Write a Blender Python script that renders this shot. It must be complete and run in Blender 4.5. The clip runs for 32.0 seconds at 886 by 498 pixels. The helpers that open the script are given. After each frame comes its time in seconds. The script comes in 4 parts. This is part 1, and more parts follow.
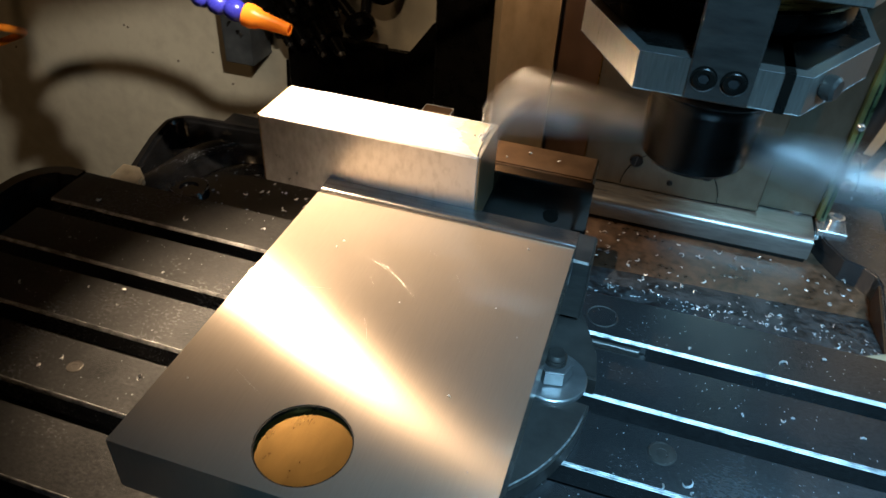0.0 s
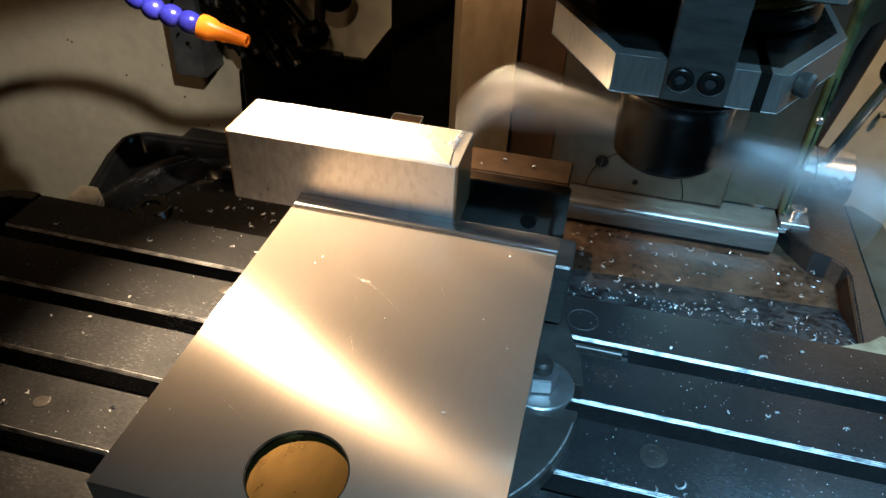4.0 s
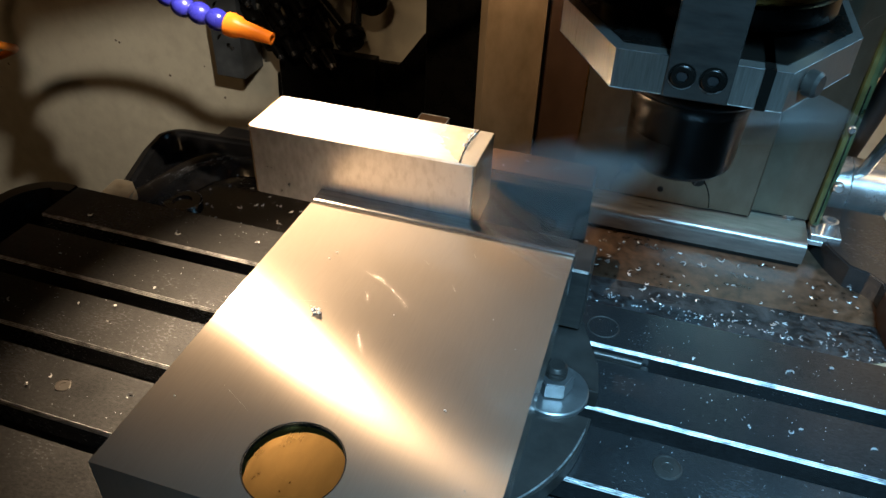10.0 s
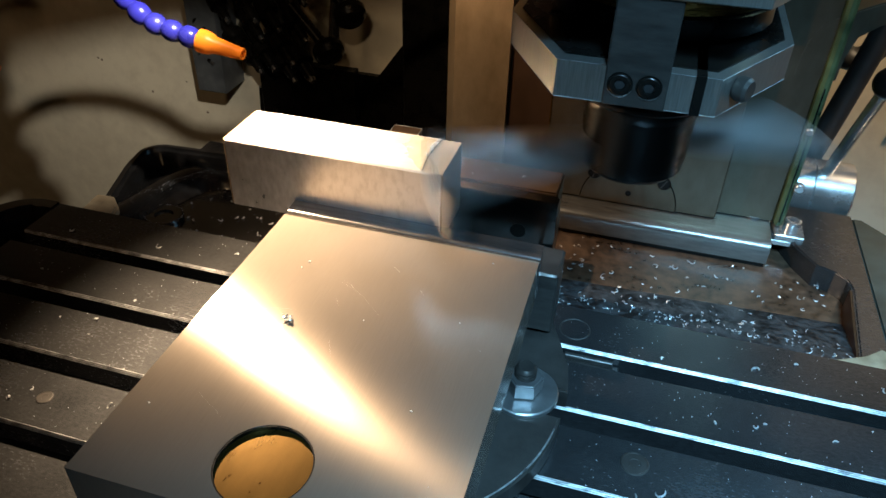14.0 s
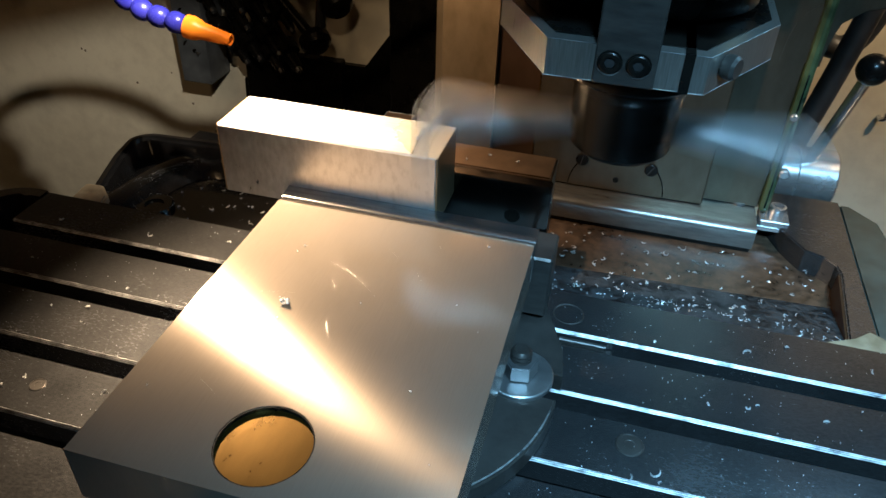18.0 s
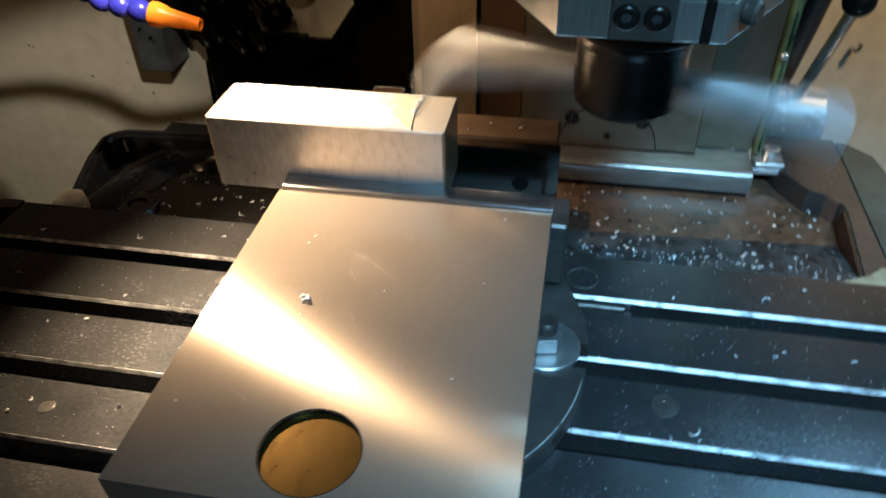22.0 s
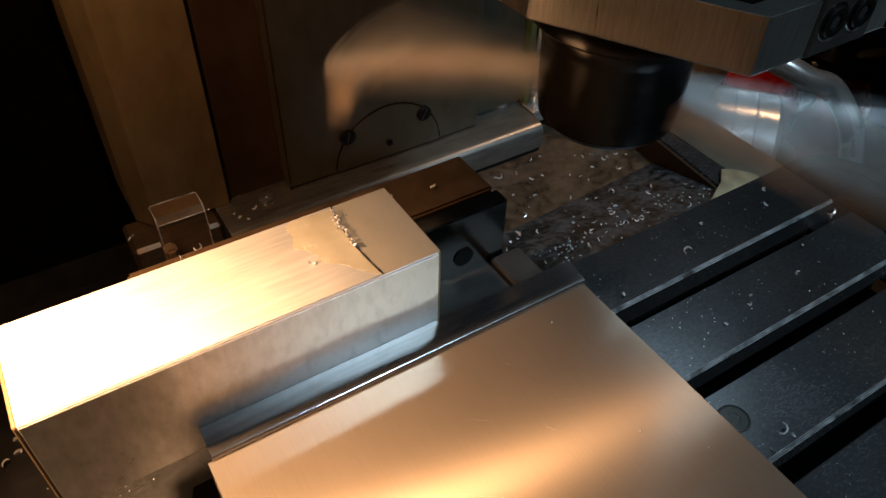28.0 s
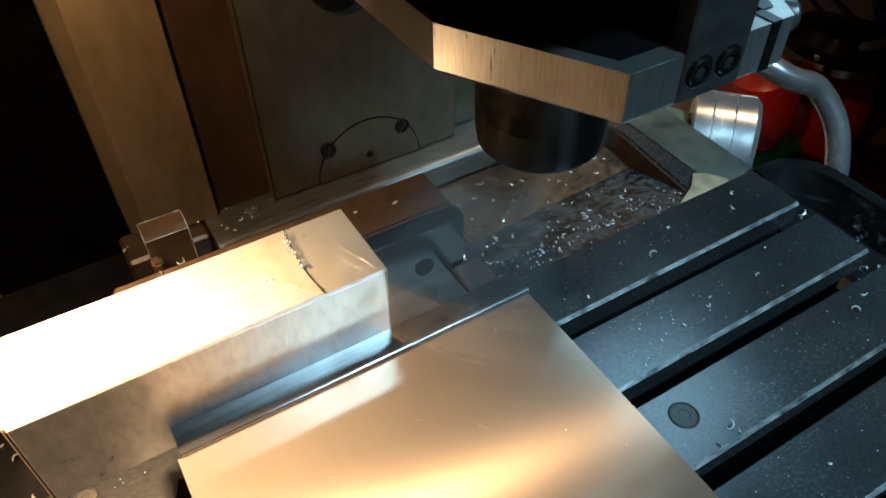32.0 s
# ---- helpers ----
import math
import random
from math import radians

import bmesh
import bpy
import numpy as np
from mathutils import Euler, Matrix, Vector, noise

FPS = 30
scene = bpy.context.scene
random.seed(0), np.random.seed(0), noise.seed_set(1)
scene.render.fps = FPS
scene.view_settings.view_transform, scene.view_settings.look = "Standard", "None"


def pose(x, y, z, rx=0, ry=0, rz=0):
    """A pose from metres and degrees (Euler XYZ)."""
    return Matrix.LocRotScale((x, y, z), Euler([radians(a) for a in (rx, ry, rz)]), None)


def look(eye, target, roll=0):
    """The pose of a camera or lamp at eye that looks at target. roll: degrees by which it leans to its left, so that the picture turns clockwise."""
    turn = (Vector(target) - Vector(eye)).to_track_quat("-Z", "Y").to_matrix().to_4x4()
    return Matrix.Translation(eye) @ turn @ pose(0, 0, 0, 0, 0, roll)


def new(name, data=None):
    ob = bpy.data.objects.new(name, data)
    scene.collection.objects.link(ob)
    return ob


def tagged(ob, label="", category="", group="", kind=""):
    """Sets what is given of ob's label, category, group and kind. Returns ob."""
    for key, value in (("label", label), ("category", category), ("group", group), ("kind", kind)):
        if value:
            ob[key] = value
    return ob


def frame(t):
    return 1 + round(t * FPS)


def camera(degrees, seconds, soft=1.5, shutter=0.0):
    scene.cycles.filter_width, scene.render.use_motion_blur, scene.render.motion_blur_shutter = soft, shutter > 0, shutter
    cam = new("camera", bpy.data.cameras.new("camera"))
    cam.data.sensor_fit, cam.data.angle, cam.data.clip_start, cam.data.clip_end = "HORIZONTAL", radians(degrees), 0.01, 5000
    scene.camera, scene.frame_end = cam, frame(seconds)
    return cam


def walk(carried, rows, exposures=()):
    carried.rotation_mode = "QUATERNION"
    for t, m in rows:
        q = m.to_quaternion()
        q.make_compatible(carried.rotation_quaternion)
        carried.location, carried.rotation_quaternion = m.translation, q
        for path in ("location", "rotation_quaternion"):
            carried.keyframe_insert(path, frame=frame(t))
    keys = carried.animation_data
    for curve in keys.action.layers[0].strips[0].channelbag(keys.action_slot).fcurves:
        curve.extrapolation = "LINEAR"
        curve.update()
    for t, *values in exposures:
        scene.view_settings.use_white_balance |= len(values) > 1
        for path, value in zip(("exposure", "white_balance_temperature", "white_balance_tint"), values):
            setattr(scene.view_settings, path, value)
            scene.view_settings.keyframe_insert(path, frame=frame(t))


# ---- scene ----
cam = camera(61.94, 32.0, shutter=0.45)
FEED = 0.000691  # the table's travel to the right, metres a second
PATH = [
    (0, (0.1013, 0.1431, 1.2072), (-0.2496, 1.3607, 0.2304), 3.20),
    (0.5, (0.1031, 0.1477, 1.2072), (-0.2254, 1.3673, 0.2251), 0.55),
    (1, (0.0954, 0.1387, 1.2015), (-0.2332, 1.3507, 0.2101), 1.32),
    (1.5, (0.0961, 0.1380, 1.2040), (-0.2180, 1.3496, 0.2074), 1.00),
    (2, (0.0946, 0.1372, 1.2077), (-0.2032, 1.3605, 0.2203), 1.20),
    (2.5, (0.0884, 0.1419, 1.2083), (-0.1975, 1.3743, 0.2288), 1.29),
    (3, (0.0858, 0.1477, 1.2063), (-0.1933, 1.3837, 0.2295), 2.01),
    (3.5, (0.0870, 0.1487, 1.2052), (-0.1799, 1.3940, 0.2366), 3.05),
    (5.5, (0.0880, 0.1402, 1.2063), (-0.1747, 1.3899, 0.2424), 3.16),
    (6, (0.0865, 0.1454, 1.2052), (-0.1816, 1.3947, 0.2422), 3.14),
    (6.5, (0.0937, 0.1513, 1.2060), (-0.1890, 1.3923, 0.2364), 2.19),
    (7, (0.1156, 0.1636, 1.1993), (-0.1857, 1.3973, 0.2260), 2.05),
    (7.5, (0.1379, 0.1736, 1.2021), (-0.1958, 1.4117, 0.2452), 3.40),
    (8, (0.1589, 0.1687, 1.2017), (-0.2889, 1.3663, 0.2398), 2.12),
    (8.5, (0.1536, 0.1640, 1.1956), (-0.3860, 1.2858, 0.1905), 0.51),
    (9, (0.1157, 0.1439, 1.2077), (-0.2927, 1.3543, 0.2443), 0.29),
    (9.5, (0.1021, 0.1472, 1.1996), (-0.2430, 1.3863, 0.2480), 2.28),
    (10, (0.1023, 0.1501, 1.2007), (-0.2574, 1.3832, 0.2467), 2.35),
    (10.5, (0.1058, 0.1494, 1.1997), (-0.2373, 1.3862, 0.2444), 2.36),
    (11, (0.1052, 0.1482, 1.1998), (-0.2320, 1.3875, 0.2456), 2.66),
    (11.5, (0.1127, 0.1533, 1.2022), (-0.2139, 1.4009, 0.2552), 2.18),
    (12, (0.1193, 0.1533, 1.2031), (-0.2055, 1.4068, 0.2632), 2.23),
    (12.5, (0.1165, 0.1492, 1.2033), (-0.2178, 1.4025, 0.2666), 2.09),
    (13, (0.1166, 0.1488, 1.2056), (-0.2242, 1.3998, 0.2681), 1.55),
    (13.5, (0.1170, 0.1467, 1.2061), (-0.2291, 1.3970, 0.2696), 1.55),
    (15.5, (0.1150, 0.1405, 1.2072), (-0.2429, 1.3855, 0.2682), 1.25),
    (16, (0.1128, 0.1403, 1.2049), (-0.2399, 1.3850, 0.2635), 1.12),
    (16.5, (0.1105, 0.1348, 1.2048), (-0.2338, 1.3830, 0.2649), 1.37),
    (17, (0.1147, 0.1333, 1.2058), (-0.2103, 1.3895, 0.2696), 1.74),
    (17.5, (0.1139, 0.1354, 1.2077), (-0.2114, 1.3938, 0.2746), 1.92),
    (18, (0.1132, 0.1389, 1.2019), (-0.2059, 1.3910, 0.2582), 2.06),
    (18.5, (0.1148, 0.1395, 1.2028), (-0.2102, 1.3888, 0.2576), 1.74),
    (19, (0.1142, 0.1390, 1.2011), (-0.2133, 1.3866, 0.2544), 1.84),
    (19.5, (0.1144, 0.1400, 1.1989), (-0.2117, 1.3833, 0.2461), 1.67),
    (20, (0.1153, 0.1396, 1.1990), (-0.2047, 1.3824, 0.2434), 1.75),
    (20.5, (0.1147, 0.1397, 1.1982), (-0.1996, 1.3850, 0.2441), 1.93),
    (21, (0.1145, 0.1415, 1.1980), (-0.2006, 1.3873, 0.2448), 1.89),
    (21.5, (0.1100, 0.1461, 1.1955), (-0.1884, 1.3958, 0.2419), 1.86),
    (22, (0.0875, 0.1475, 1.1987), (-0.1581, 1.3702, 0.1964), -1.51),
    (22.2, (0.0550, 0.1674, 1.2072), (-0.0499, 1.3329, 0.1161), -2.12),
    (22.4, (-0.0197, 0.2145, 1.1920), (0.1748, 1.3249, 0.0566), -2.91),
    (22.6, (-0.0521, 0.2661, 1.1958), (0.2598, 1.2047, -0.0619), -3.88),
    (22.8, (-0.0771, 0.2793, 1.1598), (0.3559, 1.2454, -0.0399), -5.97),
    (23, (-0.0840, 0.3041, 1.1593), (0.4168, 1.1884, -0.0765), -1.74),
    (23.2, (-0.0796, 0.3160, 1.1595), (0.4741, 1.1954, -0.0571), -0.53),
    (23.5, (-0.0653, 0.3247, 1.1732), (0.5582, 1.2116, -0.0035), 2.08),
    (24, (-0.0587, 0.3258, 1.1710), (0.6025, 1.2404, 0.0369), 2.88),
    (24.5, (-0.0587, 0.3252, 1.1728), (0.6089, 1.2570, 0.0565), 3.09),
    (25, (-0.0616, 0.3236, 1.1767), (0.5980, 1.2685, 0.0667), 3.30),
    (25.5, (-0.0718, 0.3152, 1.1814), (0.5568, 1.2881, 0.0777), 2.03),
    (27.5, (-0.0660, 0.3160, 1.1764), (0.5677, 1.2921, 0.0784), 1.49),
    (28, (-0.0652, 0.3167, 1.1766), (0.5704, 1.2954, 0.0820), 1.50),
    (28.5, (-0.0659, 0.3168, 1.1767), (0.5700, 1.2964, 0.0831), 1.56),
    (29, (-0.0665, 0.3166, 1.1772), (0.5690, 1.2987, 0.0856), 1.62),
    (29.5, (-0.0674, 0.3160, 1.1778), (0.5668, 1.2997, 0.0868), 1.54),
    (30, (-0.0681, 0.3142, 1.1783), (0.5657, 1.2979, 0.0871), 1.46),
    (30.5, (-0.0502, 0.3059, 1.1946), (0.5684, 1.2951, 0.0996), -0.73),
    (31, (-0.0520, 0.2991, 1.2082), (0.5472, 1.3136, 0.1257), -0.66),
    (31.5, (-0.0518, 0.2946, 1.2046), (0.5339, 1.3106, 0.1162), -1.08),
    (32, (-0.0476, 0.2926, 1.2004), (0.5330, 1.2869, 0.0895), -1.02),
]
EXPOSURES = [(0, 0.22, 6120, 10), (22.2, 0.22, 6120, 10), (23.0, -0.50, 6700, 14), (23.5, -1.05, 9000, 32), (30.0, -1.05, 9000, 32), (30.7, -0.12, 8900, 22), (31.2, -0.12, 8900, 22), (32, -0.1, 7200, 13)]
walk(cam, [(t, look((e[0] + FEED * t, e[1], e[2]), (g[0] + FEED * t, g[1], g[2]), r)) for t, e, g, r in PATH], EXPOSURES)

# ---- light ----
world = bpy.data.worlds.new("workshop")
scene.world = world
world.use_nodes = True
world.node_tree.nodes["Background"].inputs[0].default_value = (0.5, 0.6, 0.75, 1)
world.node_tree.nodes["Background"].inputs[1].default_value = 0.002
scene.view_settings.exposure = 0.0


def lamp(name, kind, energy, colour, eye, target, size, cone=0, blend=0.3):
    data = bpy.data.lights.new(name, kind)
    data.energy, data.color = energy, colour
    if kind == "SPOT":
        data.spot_size, data.spot_blend, data.shadow_soft_size = radians(cone), blend, size
    else:
        data.shape, data.size = "DISK", size
    ob = new(name, data)
    ob.matrix_world = look(eye, target)
    return ob


BULB = (-0.128, 0.488, 1.115)
# place of the added fill lights and their shade, apart from the bulb
FILL_AT = (-0.08, 0.510, 1.18)
WARM = (1.0, 0.71, 0.42)
lamp("machine_lamp", "SPOT", 29.0, WARM, BULB, (BULB[0] + 0.36, BULB[1] - 0.25, BULB[2] - 0.88), 0.006, 88, 1.0)
# two fill lights, added to brighten the column and the left wall
lamp("column_fill", "SPOT", 4.0, WARM, FILL_AT, (0.04, 0.66, 0.94), 0.0025, 104, 0.8)
lamp("wall_fill", "SPOT", 11.5, (0.98, 0.86, 0.68), FILL_AT, (-0.90, 1.0, 0.45), 0.0025, 56, 1.0)
lamp("bench_led", "SPOT", 140.0, (0.32, 0.70, 1.0), (0.32, -0.20, 1.85), (0.31, 0.35, 0.92), 0.10, 41, 1.0)
lamp("head_led", "SPOT", 2.0, (0.32, 0.70, 1.0), (0.40, 0.58, 1.30), (0.10, 0.44, 0.93), 0.09, 70, 0.8)
# added warm fill that lifts the shadows on the left wall, no seen source
lamp("warm_wall_fill", "SPOT", 5.0, (1.0, 0.64, 0.32), (-0.60, -0.35, 1.95), (-0.70, 1.0, 0.75), 0.12, 60, 0.9)
lamp("bench_lamp", "SPOT", 20.0, (1.0, 0.72, 0.42), (0.66, 0.62, 1.60), (0.42, 1.0, 0.84), 0.05, 72, 0.9)

# ---- materials ----
def shader(name):
    m = bpy.data.materials.new(name)
    m.use_nodes = True
    return m, m.node_tree.nodes, m.node_tree.links, m.node_tree.nodes["Principled BSDF"]


def ramp(nodes, links, source, stops):
    r = nodes.new("ShaderNodeValToRGB")
    r.color_ramp.elements[0].position, r.color_ramp.elements[0].color = stops[0][0], (*stops[0][1], 1)
    r.color_ramp.elements[1].position, r.color_ramp.elements[1].color = stops[-1][0], (*stops[-1][1], 1)
    for p, c in stops[1:-1]:
        r.color_ramp.elements.new(p).color = (*c, 1)
    links.new(source, r.inputs[0])
    return r.outputs[0]


def texture(nodes, links, scale, detail=4, stretch=(1, 1, 1), rough=0.6):
    c = nodes.new("ShaderNodeTexCoord")
    m = nodes.new("ShaderNodeMapping")
    m.inputs["Scale"].default_value = stretch
    n = nodes.new("ShaderNodeTexNoise")
    n.inputs["Scale"].default_value, n.inputs["Detail"].default_value, n.inputs["Roughness"].default_value = scale, detail, rough
    links.new(c.outputs["Object"], m.inputs[0])
    links.new(m.outputs[0], n.inputs["Vector"])
    return n.outputs["Fac"]


def surface(name, dark, light, rough=(0.3, 0.5), metal=0.0, scale=60, stretch=(1, 1, 1), bump=0.1, grain=None, aniso=0.0, coat=0.0, stops=(0.35, 0.65), spec=0.5):
    """Two colours mixed by broad stains and fine grain, with roughness and relief from the same grain."""
    m, nodes, links, p = shader(name)
    broad = texture(nodes, links, scale * 0.25, 3)
    fine = texture(nodes, links, scale, 5, stretch) if grain is None else texture(nodes, links, grain, 5, stretch)
    mix = nodes.new("ShaderNodeMath")
    mix.operation = "MULTIPLY_ADD"
    mix.inputs[1].default_value = 0.5
    half = nodes.new("ShaderNodeMath")
    half.operation = "MULTIPLY"
    half.inputs[1].default_value = 0.5
    links.new(broad, half.inputs[0])
    links.new(fine, mix.inputs[0])
    links.new(half.outputs[0], mix.inputs[2])
    links.new(ramp(nodes, links, mix.outputs[0], [(stops[0], dark), (stops[1], light)]), p.inputs["Base Color"])
    rr = nodes.new("ShaderNodeMapRange")
    rr.inputs["From Min"].default_value, rr.inputs["From Max"].default_value = 0.3, 0.7
    rr.inputs["To Min"].default_value, rr.inputs["To Max"].default_value = rough
    links.new(mix.outputs[0], rr.inputs[0])
    links.new(rr.outputs[0], p.inputs["Roughness"])
    p.inputs["Metallic"].default_value = metal
    p.inputs["Coat Weight"].default_value = coat
    p.inputs["Coat Roughness"].default_value = 0.12
    p.inputs["Specular IOR Level"].default_value = spec
    if bump:
        b = nodes.new("ShaderNodeBump")
        b.inputs["Strength"].default_value, b.inputs["Distance"].default_value = bump, 0.0006
        links.new(fine, b.inputs["Height"])
        links.new(b.outputs[0], p.inputs["Normal"])
    if aniso:
        t = nodes.new("ShaderNodeTangent")
        t.direction_type, t.uv_map = "UV_MAP", "UVMap"
        links.new(t.outputs[0], p.inputs["Tangent"])
        p.inputs["Anisotropic"].default_value = aniso
    return m


GROUND = surface("ground_steel", (0.28, 0.232, 0.188), (0.39, 0.325, 0.265), (0.13, 0.18), 0.76, 40, (30, 0.6, 1), 0.06, 150, 0.90)


def long_tail(m, weight, rough, aniso):
    """A second, wider lobe along the grinding marks."""
    nodes, links = m.node_tree.nodes, m.node_tree.links
    p = nodes["Principled BSDF"]
    g = nodes.new("ShaderNodeBsdfAnisotropic")
    g.inputs["Roughness"].default_value, g.inputs["Anisotropy"].default_value = rough, aniso
    g.inputs["Color"].default_value = (0.40, 0.33, 0.26, 1)
    for link in list(links):
        if link.to_node == p and link.to_socket.name in ("Tangent", "Normal"):
            links.new(link.from_socket, g.inputs[link.to_socket.name])
    mix = nodes.new("ShaderNodeMixShader")
    mix.inputs[0].default_value = weight
    links.new(p.outputs[0], mix.inputs[1])
    links.new(g.outputs[0], mix.inputs[2])
    links.new(mix.outputs[0], nodes["Material Output"].inputs[0])


long_tail(GROUND, 0.15, 0.40, -0.75)
JAW = surface("jaw_steel", (0.28, 0.28, 0.29), (0.46, 0.46, 0.47), (0.12, 0.22), 0.95, 60, (0.5, 10, 10), 0.06, 60, 0.5)
BILLET = surface("billet_steel", (0.40, 0.395, 0.385), (0.60, 0.595, 0.585), (0.34, 0.46), 0.55, 70, (0.25, 4, 4), 0.10, 160)
FACE = surface("smooth_billet_face", (0.43, 0.41, 0.385), (0.62, 0.60, 0.575), (0.26, 0.38), 0.85, 60, (2, 2, 0.9), 0.06, 160, stops=(0.34, 0.54))
CUT = surface("milled_steel", (0.44, 0.40, 0.33), (0.52, 0.475, 0.40), (0.26, 0.34), 0.55, 30, (2, 1, 1), 0.02, 60)
IRON = surface("table_iron", (0.048, 0.049, 0.051), (0.115, 0.115, 0.119), (0.15, 0.31), 0.82, 45, (1.5, 3, 3), 0.06, 260, spec=0.8)
# darker than the table iron: shade inside slots and sockets is put into colour
SHADED_IRON = surface("shaded_recess_iron", (0.008, 0.008, 0.0085), (0.022, 0.022, 0.023), (0.45, 0.7), 0.4, 60, bump=0.25)
EDGE = surface("worn_edge_steel", (0.07, 0.07, 0.073), (0.48, 0.48, 0.48), (0.25, 0.5), 0.75, 420, (0.4, 1, 1), 0.6, stops=(0.36, 0.60))
TRAY = surface("oily_casting", (0.005, 0.005, 0.005), (0.012, 0.011, 0.011), (0.10, 0.30), 0.1, 70, bump=0.6, coat=1.0)
# right half of the tray floor; its brown holds the warm lamplight
FLOOR = surface("warm_tinted_oily_floor", (0.022, 0.014, 0.009), (0.088, 0.052, 0.032), (0.22, 0.5), 0.1, 160, bump=0.5, coat=0.08, stops=(0.38, 0.62))
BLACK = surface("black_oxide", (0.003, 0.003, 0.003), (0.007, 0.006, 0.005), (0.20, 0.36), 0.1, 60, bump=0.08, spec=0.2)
VISE = surface("blackened_vise_steel", (0.034, 0.031, 0.029), (0.075, 0.068, 0.062), (0.28, 0.46), 0.6, 50, (1, 1, 4), 0.1, 80)
# warm lamplight is put into this colour; the steel below is its shaded copy
COLUMN = surface("scraped_column_steel", (0.22, 0.152, 0.082), (0.32, 0.225, 0.130), (0.30, 0.44), 0.78, 30, (1.6, 1.6, 0.8), 0.05, 70)
SHADED_PLATE = surface("shaded_plate_steel", (0.125, 0.100, 0.070), (0.185, 0.150, 0.108), (0.30, 0.44), 0.85, 30, (1.6, 1.6, 0.8), 0.05, 70)
BRIGHT = surface("bright_steel", (0.5, 0.5, 0.5), (0.72, 0.72, 0.72), (0.18, 0.30), 0.88, 60, bump=0.05)
BRACKET = surface("bracket_steel", (0.22, 0.205, 0.185), (0.40, 0.378, 0.348), (0.24, 0.40), 0.88, 40, (9, 9, 0.5), 0.10, 190)
BRASS = surface("brass", (0.105, 0.058, 0.0125), (0.145, 0.081, 0.018), (0.24, 0.34), 0.88, 60, (2.5, 0.8, 1), 0.02, 120, stops=(0.25, 0.75))
BRONZE = surface("scratched_bronze", (0.26, 0.15, 0.045), (0.46, 0.29, 0.10), (0.22, 0.36), 1.0, 60, (1, 1, 9), 0.1, 160)
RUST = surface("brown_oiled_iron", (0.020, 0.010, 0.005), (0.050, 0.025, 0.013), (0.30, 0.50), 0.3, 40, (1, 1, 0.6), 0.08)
BLUE = surface("blue_plastic", (0.012, 0.012, 0.16), (0.03, 0.03, 0.28), (0.2, 0.32), 0.0, 60, bump=0.03)
ORANGE = surface("orange_plastic", (0.85, 0.20, 0.012), (0.95, 0.28, 0.02), (0.25, 0.36), 0.0, 60, bump=0.03)
PLASTER = surface("cream_wall_paint", (0.58, 0.52, 0.40), (0.70, 0.64, 0.50), (0.5, 0.75), 0.0, 12, bump=0.5, grain=45, stops=(0.36, 0.56))


def specks(m, scale, colour, size):
    """Sparse small dirt spots over the paint."""
    nodes, links = m.node_tree.nodes, m.node_tree.links
    p = nodes["Principled BSDF"]
    base = p.inputs["Base Color"].links[0].from_socket
    c, v = nodes.new("ShaderNodeTexCoord"), nodes.new("ShaderNodeTexVoronoi")
    v.inputs["Scale"].default_value = scale
    links.new(c.outputs["Object"], v.inputs["Vector"])
    spot, pick, both = (nodes.new("ShaderNodeMath") for _ in range(3))
    spot.operation, pick.operation, both.operation = "LESS_THAN", "GREATER_THAN", "MULTIPLY"
    spot.inputs[1].default_value, pick.inputs[1].default_value = size, 0.72
    sep = nodes.new("ShaderNodeSeparateColor")
    links.new(v.outputs["Color"], sep.inputs[0])
    links.new(v.outputs["Distance"], spot.inputs[0])
    links.new(sep.outputs[0], pick.inputs[0])
    links.new(spot.outputs[0], both.inputs[0])
    links.new(pick.outputs[0], both.inputs[1])
    mix = nodes.new("ShaderNodeMixRGB")
    mix.inputs[2].default_value = (*colour, 1)
    links.new(both.outputs[0], mix.inputs[0])
    links.new(base, mix.inputs[1])
    links.new(mix.outputs[0], p.inputs["Base Color"])


specks(PLASTER, 36, (0.16, 0.12, 0.08), 0.07)
specks(IRON, 420, (0.19, 0.19, 0.20), 0.10)
GREEN = surface("green_machine_paint", (0.012, 0.026, 0.013), (0.085, 0.13, 0.06), (0.25, 0.5), 0.0, 60, bump=0.15)
PALE = surface("pale_green_paint", (0.045, 0.060, 0.042), (0.16, 0.19, 0.13), (0.3, 0.5), 0.0, 60, bump=0.15)
CREAM = surface("chipped_cream_paint", (0.13, 0.085, 0.045), (0.36, 0.28, 0.18), (0.35, 0.6), 0.0, 70, bump=0.2)
RUBBER = surface("black_rubber", (0.01, 0.01, 0.011), (0.03, 0.03, 0.03), (0.35, 0.55), 0.0, 60, bump=0.1)
RED = surface("red_plastic", (0.45, 0.01, 0.008), (0.6, 0.025, 0.015), (0.2, 0.35), 0.0, 60, bump=0.03)
LEAF = surface("green_plastic", (0.010, 0.10, 0.030), (0.020, 0.17, 0.055), (0.25, 0.4), 0.0, 60, bump=0.03)
WOOD = surface("bench_wood", (0.16, 0.07, 0.025), (0.30, 0.15, 0.06), (0.5, 0.7), 0.0, 30, (1, 12, 1), 0.15)
OIL = surface("cutting_oil", (0.52, 0.46, 0.34), (0.64, 0.59, 0.47), (0.2, 0.3), 0.5, 160, bump=0.03)
STEEL = surface("tool_steel", (0.36, 0.36, 0.36), (0.54, 0.54, 0.54), (0.26, 0.40), 0.75, 60, bump=0.05)
NUT = surface("zinc_plated_steel", (0.13, 0.13, 0.134), (0.26, 0.26, 0.26), (0.26, 0.42), 0.8, 80, bump=0.1)
